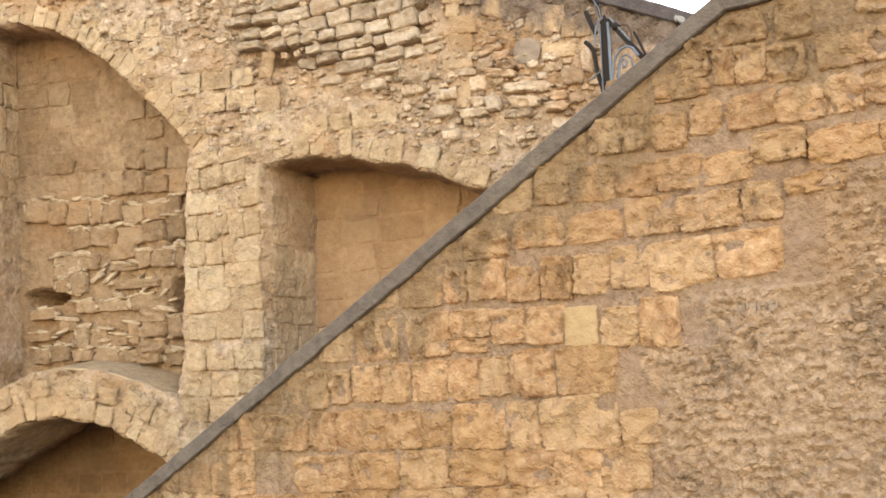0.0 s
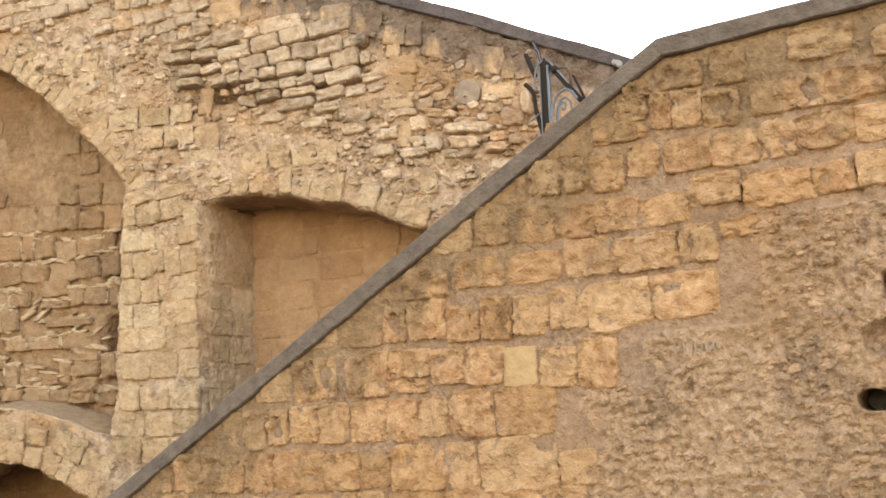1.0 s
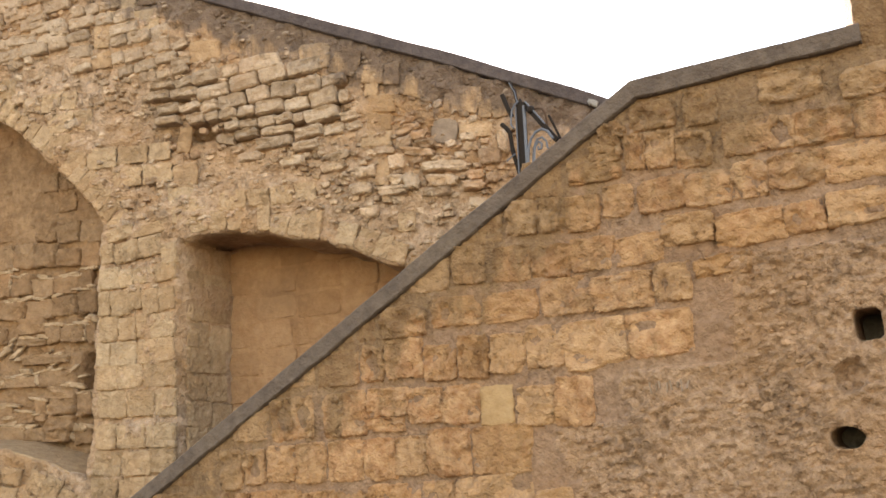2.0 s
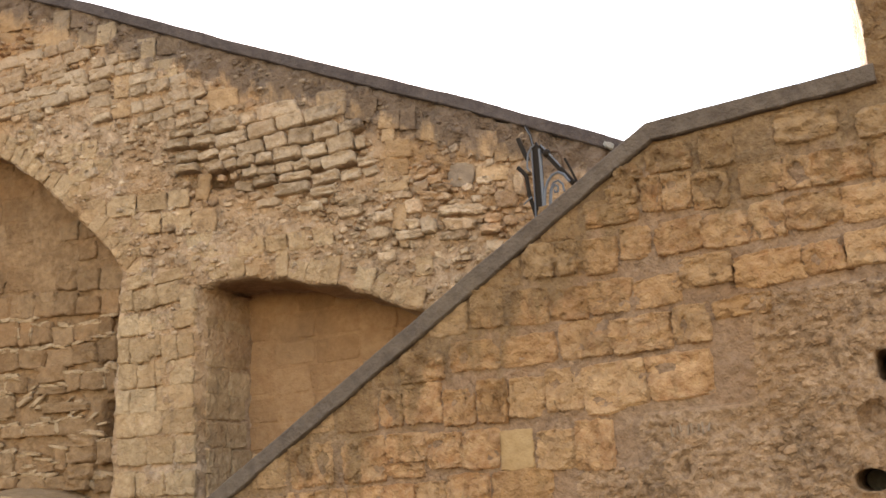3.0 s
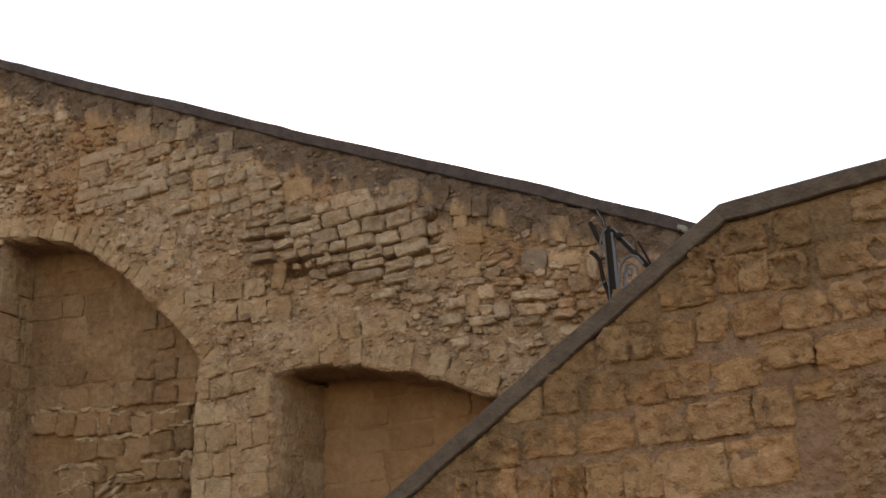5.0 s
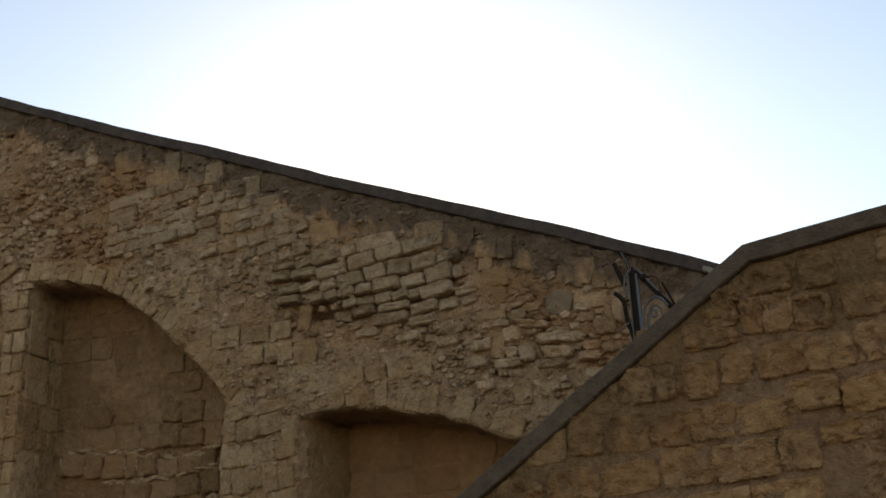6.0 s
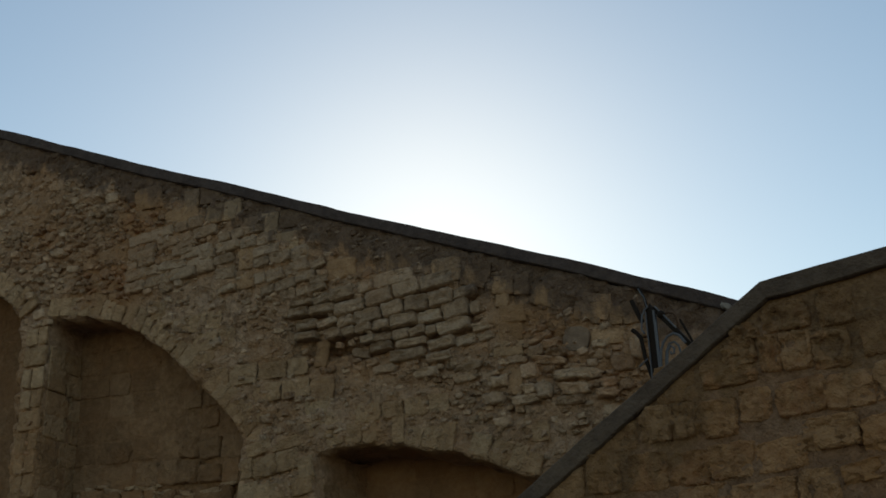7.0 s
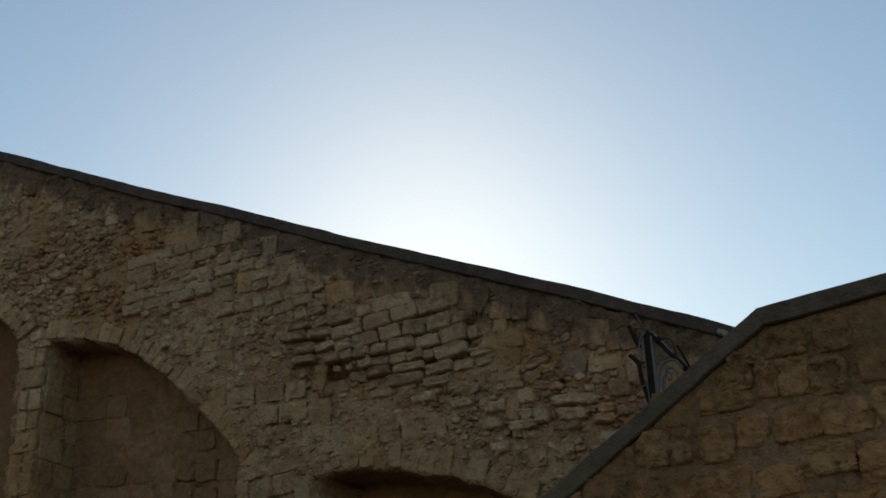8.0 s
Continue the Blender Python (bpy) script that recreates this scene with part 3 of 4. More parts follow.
bent("prong", [(-0.127, 1.785), (-0.108, 1.745), (-0.090, 1.700), (-0.073, 1.600)], 0.011, M_IRON, 0.02)
bent("prong", [(-0.198, 1.473), (-0.165, 1.440), (-0.136, 1.395), (-0.124, 1.260), (-0.088, 1.110), (-0.06, 0.95)], 0.016, M_IRON)
bent("twisted_rod", [(-0.045, 1.608), (-0.075, 1.585), (-0.098, 1.548), (-0.108, 1.49), (-0.113, 1.446), (-0.093, 1.416)], 0.007, M_STEEL, -0.03, "thin bright bent rod")
bent("prong_glint", [(-0.118, 1.765), (-0.098, 1.722), (-0.080, 1.690), (-0.064, 1.600)], 0.004, M_STEEL, -0.005, "thin pale line standing for a glint on the prong")
bent("cross_rod", [(-0.165, 1.190), (-0.130, 1.215), (-0.096, 1.233)], 0.006, M_STEEL, -0.02)
rod("strut", (-0.013, 0.0, 1.590), (0.215, 0.0, 1.280), 0.036, 0.03, M_IRON)
rod("strut_glint", (0.000, -0.018, 1.600), (0.140, -0.018, 1.410), 0.009, 0.012, M_STEEL, 1.0, "pale steel strip standing for a glint on the iron's edge")
q = bmesh.new()
bmesh.ops.create_icosphere(q, subdivisions=2, radius=0.030, matrix=Matrix.Translation((0.036, -0.01, 1.533)))
part("knob", q, M_IRON, iron)
bent("ring", arc(0.002, 1.660, 0.017, 0.020, -60, 250), 0.006, M_RUST, 0.03, "small rusty ring")
bent("hook", [(0.045, 1.540), (0.080, 1.545), (0.112, 1.534), (0.132, 1.500), (0.140, 1.445), (0.143, 1.394), (0.171, 1.313)], 0.008, M_RUST, 0.02, "thin rusty bent rod")
bent("prong", [(0.153, 1.480), (0.178, 1.425), (0.198, 1.375), (0.230, 1.295)], 0.009, M_IRON, 0.03)
bent("scroll", [(-0.002, 1.08), (0.003, 1.190), (0.014, 1.265), (0.035, 1.318), (0.070, 1.357), (0.117, 1.372), (0.160, 1.348), (0.198, 1.288)], 0.010, M_STEEL, -0.03, "bluish worn steel scroll")
bent("scroll", [(0.046, 1.10), (0.052, 1.196), (0.062, 1.256), (0.088, 1.287), (0.112, 1.265), (0.106, 1.232), (0.084, 1.230), (0.082, 1.250)], 0.008, M_STEEL, -0.03, "bluish worn steel scroll")

bent("scroll", [(0.024, 1.08), (0.032, 1.19), (0.045, 1.262), (0.072, 1.312), (0.108, 1.318), (0.138, 1.285), (0.146, 1.23)], 0.008, M_STEEL, -0.01, "bluish worn steel scroll")

# ---- coursed blocks of the front wall ----
laid("block", BLOCKS, front, 0.036, 0.006, [(-1.7, 3.49, 0.26, 0.15, 1), (-1.42, 3.48, 0.18, 0.18, 0), (-0.92, 3.51, 0.32, 0.16, 4), (-0.53, 3.46, 0.24, 0.15, -2)], grow=0.024)
laid("block", BLOCKS, front, 0.036, 0.006, [(-1.82, 3.29, 0.1, 0.2, 1), (-1.67, 3.28, 0.16, 0.2, 4), (-1.19, 3.26, 0.23, 0.17, 0), (-0.78, 3.25, 0.3, 0.17, 1), (-0.52, 3.25, 0.18, 0.18, 1), (-1.95, 3.44, 0.15, 0.08, -3), (-2, 3.33, 0.18, 0.14, -3)], grow=0.024)
laid("block", BLOCKS, front, 0.036, 0.006, [(-2.08, 3.23, 0.32, 0.14, 0), (-1.69, 3.02, 0.26, 0.18, -3), (-1.42, 3.01, 0.25, 0.18, 1), (-1.19, 3.02, 0.19, 0.19, 0), (-0.94, 3.03, 0.29, 0.18, -1), (-0.62, 3.03, 0.33, 0.18, 1), (-1.95, 3.02, 0.17, 0.17, 1)], grow=0.024)
laid("block", BLOCKS, front, 0.036, 0.006, [(-1.56, 2.8, 0.29, 0.16, 0), (-1.21, 2.76, 0.36, 0.17, -2), (-0.92, 2.77, 0.2, 0.15, -5), (-0.64, 2.79, 0.32, 0.17, -2)], grow=0.024)
laid("block", BLOCKS, front, 0.036, 0.006, [(-2.13, 2.73, 0.26, 0.18, 0), (-1.85, 2.72, 0.27, 0.15, -3), (-2.56, 3.01, 0.18, 0.2, 4), (-2.39, 3, 0.13, 0.19, 2), (-2.39, 2.72, 0.23, 0.18, 5), (-2.65, 2.74, 0.25, 0.2, 2), (-2.94, 2.77, 0.2, 0.22, 2)], grow=0.024)
laid("block", BLOCKS, front, 0.036, 0.006, [(-2.31, 2.5, 0.31, 0.2, 1), (-1.97, 2.49, 0.35, 0.19, -1), (-1.67, 2.51, 0.2, 0.2, 0), (-1.42, 2.57, 0.23, 0.09, -3), (-1.26, 2.57, 0.06, 0.1, 2), (-3.04, 2.49, 0.33, 0.17, 1), (-2.68, 2.48, 0.35, 0.17, -1), (-3.42, 2.46, 0.31, 0.18, 0)], grow=0.024)
laid("block", BLOCKS, front, 0.036, 0.006, [(-1.77, 2.23, 0.37, 0.24, -1), (-2.16, 2.2, 0.38, 0.27, -3), (-2.47, 2.22, 0.22, 0.23, -1), (-3.43, 2.23, 0.25, 0.23, -1), (-3.17, 2.18, 0.2, 0.2, 0), (-2.94, 2.2, 0.18, 0.25, 3), (-2.71, 2.2, 0.22, 0.22, 3)], grow=0.024)
laid("block", BLOCKS, front, 0.036, 0.006, [(-2.55, 1.88, 0.23, 0.21, 0), (-2.31, 1.89, 0.22, 0.27, 1), (-3.04, 1.92, 0.24, 0.22, 1), (-3.56, 1.97, 0.28, 0.16, 1), (-3.29, 1.93, 0.23, 0.2, 2), (-3.88, 1.91, 0.3, 0.27, -1), (-3.58, 1.83, 0.26, 0.07, 2)], grow=0.024)
laid("block", BLOCKS, front, 0.036, 0.006, [(-2.79, 1.64, 0.38, 0.27, 0), (-3.14, 1.64, 0.28, 0.27, 0), (-3.41, 1.63, 0.21, 0.22, -1), (-3.63, 1.62, 0.21, 0.24, -1), (-3.89, 1.62, 0.26, 0.24, 0), (-4.16, 1.62, 0.22, 0.24, -1), (-4.39, 1.62, 0.21, 0.22, 0), (-4.8, 1.6, 0.16, 0.25, 2)], grow=0.024)
laid("block", BLOCKS, front, 0.036, 0.006, [(-2.85, 1.33, 0.5, 0.3, -1), (-3.23, 1.32, 0.23, 0.29, -1), (-3.54, 1.32, 0.36, 0.26, -2), (-3.85, 1.32, 0.23, 0.21, -2), (-4.1, 1.31, 0.25, 0.23, -1), (-4.44, 1.32, 0.4, 0.25, 0), (-4.77, 1.31, 0.22, 0.25, 0), (-2.47, 1.3, 0.21, 0.18, -2), (-5.08, 1.31, 0.33, 0.23, 0)], grow=0.024)
laid("block", BLOCKS, front, 0.036, 0.006, [(-2.57, 1.07, 0.29, 0.24, -2), (-2.87, 1.06, 0.3, 0.24, -4), (-3.18, 1.07, 0.3, 0.21, -2), (-3.55, 1.07, 0.4, 0.21, -1), (-3.95, 1.06, 0.36, 0.23, -1), (-4.34, 1.05, 0.35, 0.22, -2), (-4.78, 1.03, 0.49, 0.23, -2), (-5.6, 0.99, 0.38, 0.22, -1)], grow=0.024)
laid("block", BLOCKS, front, 0.036, 0.006, [(-3.41, 0.86, 0.38, 0.17, -4), (-3.92, 0.84, 0.57, 0.18, -3), (-4.45, 0.82, 0.43, 0.18, -2), (-4.92, 0.8, 0.47, 0.18, -2), (-5.44, 0.78, 0.51, 0.18, -2), (-3.02, 0.88, 0.35, 0.16, -3), (-2.69, 0.9, 0.28, 0.16, -3)], grow=0.024)

laid("block", BLOCKS, front, 0.036, 0.006, [(-2.19, 2.98, 0.24, 0.2, 3)], grow=0.024)

# blocks that have weathered hollow, their rims left standing
laid("block", HOLLOWS, front, 0.034, 0.006, [(-3.66, 2.22, 0.15, 0.22, 1), (-4.61, 1.61, 0.17, 0.22, -3), (-1, 3.26, 0.15, 0.18, 5), (-1.48, 3.25, 0.19, 0.2, 0), (-4.37, 1.9, 0.16, 0.27, -2), (-4.21, 1.91, 0.15, 0.26, 1), (-5.52, 1.05, 0.22, 0.25, -2), (-5.36, 1.33, 0.31, 0.24, -1), (-3.96, 1.91, 0.12, 0.26, 0)], grow=0.02)


def slope_at(x):
    return min(3.68, 3.66 + 0.587 * (x + 1.83))


# eroded blocks that run each course out under the sloping coping
for z, right in ((3.23, -2.26), (2.99, -2.67), (2.75, -3.06), (2.47, -3.60), (2.21, -3.75), (1.90, -4.47), (1.61, -4.90), (1.31, -5.27), (1.00, -5.81), (0.78, -5.72)):
    x = right - 0.02
    while True:
        w = rng.uniform(0.18, 0.32)
        h = min(0.24, 2 * (slope_at(x - w / 2) + 0.03 - z))
        if h < 0.08:
            break
        set_stone("block", BLOCKS, front, x - w / 2, z - (0.24 - h) / 4, w, h, rng.uniform(0.014, 0.03), rng.uniform(-2, 2), 0.006)
        x -= w + 0.02
# the wall's taller end
for k, z in enumerate((2.73, 2.98, 3.24, 3.50, 3.76, 4.02, 4.28, 4.54, 4.80, 5.05)):
    x = -0.43 if k < 3 else (-0.38 if k < 4 else -0.56)
    while x < 1.4:
        w = rng.uniform(0.26, 0.44)
        set_stone("block", BLOCKS, front, x + w / 2, z, w - 0.012, 0.25, rng.uniform(0.016, 0.03), rng.uniform(-1, 1), 0.006)
        x += w

# courses below, down to the ground
for k in range(1, 4):
    x = -6.9 + 0.55 * k
    while x < -2.5 - 0.1 * (k % 2):
        w = rng.uniform(0.26, 0.46)
        if 0.85 - 0.27 * k + 0.30 < 0.44 + 0.587 * (x + 7.45):
            set_stone("block", BLOCKS, front, x + w / 2, 0.85 - 0.27 * k, w - 0.01, 0.25, rng.uniform(0.015, 0.03), rng.uniform(-1, 1), 0.006)
        x += w + 0.015
set_stone("pale_block", PALE, front, -2.80, 1.90, 0.225, 0.24, 0.02, 0, 0.0)


# ---- stones of the back wall ----
def rows_in(name, datas, wall, x0, x1, z0, z1, h, wmin, wmax, proud, y=0.0, inside_of=None, gap=0.018, tilt=0.0, skip=0.0):
    """Coursed stones that fill a stretch of wall, in rows of height h."""
    z = z0 + h / 2
    while z < z1:
        widths = []
        while sum(widths) < x1 - x0:
            widths.append(rng.uniform(wmin, wmax))
        fit = (x1 - x0) / sum(widths)
        x = x0
        for w in [q * fit for q in widths]:
            xc = x + w / 2
            zc = z + (xc - x0) * math.tan(radians(tilt)) + 0.012 * fbm(xc, z, 2.0, 2, 40)
            x += w
            if rng.random() >= skip and (inside_of is None or bool(inside(inside_of, np.array(xc), np.array(zc)))):
                hh = h * rng.uniform(0.84, 1.02)
                set_stone(name, datas, wall, xc, zc, w - gap, hh - gap * 0.5, proud * rng.uniform(0.6, 1.3), rng.uniform(-2.0, 2.0) - tilt, y)
        z += h


def ring(name, datas, wall, path, depth, width, proud, y=0.0, skip=0.0, out=0.0):
    """Arch stones that stand along the edge of an opening."""
    left = 0.0
    for (xa, za), (xb, zb) in zip(path, path[1:]):
        l = math.hypot(xb - xa, zb - za)
        tx, tz = (xb - xa) / l, (zb - za) / l
        nx, nz = -tz, tx
        d = left
        while d < l:
            w = width * rng.uniform(0.75, 1.25)
            dep = depth * rng.uniform(0.65, 1.15)
            xc, zc = xa + tx * (d + w / 2) + nx * (dep / 2 + 0.012 + out), za + tz * (d + w / 2) + nz * (dep / 2 + 0.012 + out)
            if rng.random() >= skip:
                set_stone(name, datas, wall, xc, zc, w - 0.006, dep, proud * rng.uniform(0.4, 1.5), -math.degrees(math.atan2(tz, tx)) + rng.uniform(-5, 5), y)
            d += w
        left = d - l


ring("arch_stone", YELLOWS, back, BIG_ARCH[:9], 0.26, 0.14, 0.016, skip=0.12)
ring("arch_stone", YELLOWS, back, NICHE[:11], 0.24, 0.16, 0.014, skip=0.35)
ring("arch_stone", YELLOWS, back, LOW_ARCH[1:11], 0.20, 0.17, 0.018, skip=0.05)
ring("arch_stone", YELLOWS, back, LOW_ARCH[1:11], 0.22, 0.19, 0.020, skip=0.05, out=0.21)
ring("arch_stone", YELLOWS, back, FAR_ARCH[1:6], 0.28, 0.14, 0.022)
laid("stone", YELLOWS, back, 0.026, 0.0, [(-5.56, 3.88, 0.26, 0.12, -10), (-5.25, 3.89, 0.32, 0.1, -5), (-5.69, 3.69, 0.12, 0.19, -5), (-5.49, 3.69, 0.25, 0.19, -9), (-5.24, 3.73, 0.23, 0.19, -5), (-5.04, 3.64, 0.15, 0.2, -7)])
laid("stone", YELLOWS, back, 0.026, 0.0, [(-5.67, 3.45, 0.21, 0.2, 1), (-5.49, 3.44, 0.13, 0.17, -4), (-5.31, 3.45, 0.21, 0.14, -3), (-5.08, 3.47, 0.21, 0.17, -3)])
laid("stone", YELLOWS, back, 0.026, 0.0, [(-5.72, 3.21, 0.11, 0.23, 0), (-5.55, 3.2, 0.2, 0.23, -4), (-5.39, 3.24, 0.11, 0.21, -3), (-5.24, 3.2, 0.16, 0.23, -5), (-5.07, 3.21, 0.15, 0.22, -5)])
laid("stone", YELLOWS, back, 0.026, 0.0, [(-5.68, 2.96, 0.2, 0.23, 0), (-5.48, 2.95, 0.17, 0.21, -1), (-5.32, 2.97, 0.12, 0.22, -5), (-5.12, 2.96, 0.24, 0.23, -2)])
laid("stone", YELLOWS, back, 0.026, 0.0, [(-5.73, 2.72, 0.13, 0.22, 2), (-5.52, 2.72, 0.26, 0.22, 0), (-5.19, 2.73, 0.36, 0.23, -1)])
laid("stone", YELLOWS, back, 0.026, 0.0, [(-5.69, 2.5, 0.21, 0.21, 1), (-5.45, 2.5, 0.25, 0.21, -1), (-5.15, 2.5, 0.32, 0.22, -1)])
laid("stone", YELLOWS, back, 0.026, 0.0, [(-5.63, 2.25, 0.3, 0.24, 3), (-5.33, 2.25, 0.27, 0.24, 2), (-5.08, 2.24, 0.2, 0.24, 2)])
laid("stone", YELLOWS, back, 0.026, 0.0, [(-5.7, 1.96, 0.2, 0.22, 3), (-5.44, 1.95, 0.29, 0.21, 2), (-5.13, 1.95, 0.29, 0.22, 4)])
laid("stone", YELLOWS, back, 0.026, 0.0, [(-5.68, 1.71, 0.28, 0.22, 6), (-5.38, 1.7, 0.29, 0.22, 0), (-5.11, 1.71, 0.23, 0.21, 3)])
laid("stone", YELLOWS, back, 0.026, 0.0, [(-5.71, 1.47, 0.26, 0.21, 4), (-5.42, 1.46, 0.28, 0.21, 0), (-5.13, 1.47, 0.26, 0.21, 2)])
rows_in("stone", YELLOWS, back, -8.62, -8.32, 2.0, 5.6, 0.24, 0.22, 0.32, 0.025)
laid("flat_stone", BRICKS, back, 0.085, 0.03, [(-4.64, 5.33, 0.28, 0.13, -7), (-4.38, 5.35, 0.18, 0.12, -8), (-4.07, 5.38, 0.44, 0.15, -4), (-4.87, 5.3, 0.19, 0.09, -13), (-5.1, 5.3, 0.26, 0.07, 0)], grow=-0.004)
laid("flat_stone", BRICKS, back, 0.085, 0.03, [(-4.57, 5.17, 0.33, 0.13, -6), (-4.24, 5.22, 0.29, 0.15, -10), (-3.95, 5.27, 0.28, 0.16, -6), (-3.62, 5.29, 0.35, 0.14, -6), (-5.13, 5.2, 0.22, 0.09, -3), (-4.86, 5.19, 0.28, 0.09, -1)], grow=-0.004)
laid("flat_stone", BRICKS, back, 0.085, 0.03, [(-4.36, 5.04, 0.28, 0.14, -6), (-4.1, 5.08, 0.22, 0.15, -6), (-3.83, 5.09, 0.26, 0.16, 2), (-3.58, 5.09, 0.24, 0.16, -5), (-3.33, 5.11, 0.24, 0.11, -10), (-5.04, 5.06, 0.22, 0.1, -5), (-4.81, 5.05, 0.22, 0.08, -10), (-4.6, 5.02, 0.19, 0.1, -13)], grow=-0.004)
laid("flat_stone", BRICKS, back, 0.085, 0.03, [(-4.4, 4.92, 0.17, 0.09, -7), (-4.22, 4.93, 0.18, 0.1, -6), (-3.98, 4.93, 0.29, 0.12, -3), (-3.71, 4.93, 0.24, 0.12, -7), (-3.44, 4.96, 0.27, 0.17, -8), (-3.24, 4.94, 0.1, 0.12, -8), (-5.05, 4.94, 0.23, 0.08, -2), (-4.73, 4.91, 0.17, 0.11, -5), (-4.56, 4.91, 0.14, 0.09, -6)], grow=-0.004)
laid("flat_stone", BRICKS, back, 0.085, 0.03, [(-4.2, 4.8, 0.18, 0.08, -1), (-4.01, 4.8, 0.18, 0.1, -8), (-3.83, 4.8, 0.16, 0.09, -10), (-3.69, 4.79, 0.12, 0.09, -8), (-3.46, 4.79, 0.33, 0.13, -7), (-4.37, 4.81, 0.15, 0.08, -4)], grow=-0.004)
laid("flat_stone", BRICKS, back, 0.085, 0.03, [(-4.22, 4.7, 0.21, 0.09, -7), (-3.91, 4.7, 0.31, 0.08, -2), (-3.59, 4.64, 0.27, 0.11, -5), (-3.34, 4.63, 0.2, 0.1, -6), (-3.15, 4.64, 0.15, 0.08, -9)], grow=-0.004)
laid("flat_stone", BRICKS, back, 0.085, 0.03, [(-3.94, 4.58, 0.36, 0.11, -3), (-3.62, 4.51, 0.26, 0.09, -3), (-4.43, 4.67, 0.19, 0.09, 14), (-3.19, 4.74, 0.17, 0.09, -3)], grow=-0.004)
laid("flat_stone", BRICKS, back, 0.055, 0.01, [(-6.04, 6.21, 0.14, 0.1, -11), (-5.88, 6.22, 0.15, 0.11, -9), (-5.99, 6.09, 0.28, 0.11, -6), (-5.74, 6.09, 0.2, 0.12, -4), (-5.52, 6.09, 0.23, 0.13, -8), (-6.51, 6.22, 0.23, 0.09, -14), (-5.67, 6.22, 0.23, 0.09, 1)], grow=-0.002)
laid("flat_stone", BRICKS, back, 0.055, 0.01, [(-5.52, 5.96, 0.32, 0.11, -4), (-6.04, 5.95, 0.24, 0.11, -5), (-6.4, 6.11, 0.39, 0.11, -7), (-6.68, 6, 0.33, 0.1, 1), (-6.35, 5.98, 0.32, 0.09, -5), (-5.12, 5.85, 0.2, 0.17, -5)], grow=-0.002)
laid("flat_stone", BRICKS, back, 0.055, 0.01, [(-5.57, 5.83, 0.19, 0.11, -5), (-5.35, 5.84, 0.24, 0.13, -10), (-6.01, 5.79, 0.26, 0.13, 3), (-5.16, 5.7, 0.29, 0.12, -10), (-4.92, 5.7, 0.17, 0.08, -15)], grow=-0.002)
laid("flat_stone", BRICKS, back, 0.055, 0.01, [(-5.59, 5.66, 0.14, 0.12, -8), (-5.41, 5.66, 0.21, 0.13, -11), (-5.49, 5.51, 0.16, 0.1, -12), (-5.28, 5.53, 0.24, 0.11, -8), (-5.06, 5.58, 0.21, 0.11, -7), (-6, 5.61, 0.2, 0.07, -9), (-5.09, 5.42, 0.14, 0.08, -8), (-4.91, 5.44, 0.17, 0.08, -7), (-7.08, 6.19, 0.31, 0.1, -4), (-7.05, 6.39, 0.31, 0.12, -2), (-7.01, 5.98, 0.29, 0.09, 2), (-4.9, 5.52, 0.2, 0.08, -5)], grow=-0.002)
laid("orange_stone", ORANGES, back, 0.017, 0.0, [(-2.95, 5.12, 0.2, 0.17, 9), (-2.77, 5.1, 0.14, 0.2, 4), (-2.5, 4.91, 0.37, 0.18, 24), (-2.12, 4.77, 0.32, 0.24, 11), (-1.91, 4.65, 0.11, 0.16, 8), (-1.78, 4.65, 0.13, 0.19, -1)])
laid("orange_stone", ORANGES, back, 0.017, 0.0, [(-3.22, 5.29, 0.26, 0.25, 21), (-3.98, 5.56, 0.34, 0.25, 2), (-5.77, 5.92, 0.17, 0.24, 3), (-5.77, 5.67, 0.21, 0.16, -7), (-7.08, 6.9, 0.35, 0.26, 0), (-6.62, 6.57, 0.41, 0.19, -3), (-3.52, 5.38, 0.3, 0.23, 4), (-4.65, 5.6, 0.31, 0.2, 0), (-6.05, 6.51, 0.33, 0.19, -1)])
laid("orange_stone", ORANGES, back, 0.017, 0.0, [(-2.97, 4.97, 0.12, 0.11, 3), (-2.88, 4.83, 0.25, 0.16, 5), (-2.91, 4.65, 0.22, 0.15, 8), (-2.94, 4.5, 0.27, 0.14, 4), (-2.89, 4.18, 0.12, 0.24, 7), (-4.87, 4.73, 0.13, 0.25, 8), (-4.87, 4.37, 0.25, 0.22, 2), (-2.01, 4.47, 0.28, 0.13, 5)])
laid("rubble", COBBLES, back, 0.06, 0.0, [(-2.29, 4.22, 0.14, 0.05, 3), (-2.75, 4.25, 0.14, 0.12, 1), (-2.3, 4.15, 0.48, 0.08, 6), (-2.34, 4.03, 0.27, 0.1, 5), (-1.89, 4.2, 0.18, 0.14, 3), (-1.77, 4.33, 0.08, 0.2, -3), (-2.76, 4.08, 0.12, 0.09, 2), (-2.62, 4.05, 0.13, 0.13, 3), (-3.05, 4.19, 0.19, 0.1, -2), (-2.55, 4.32, 0.31, 0.07, 10), (-2.03, 4.05, 0.13, 0.08, -2), (-1.87, 4.01, 0.11, 0.08, 2)], 4.0, grow=0.012)
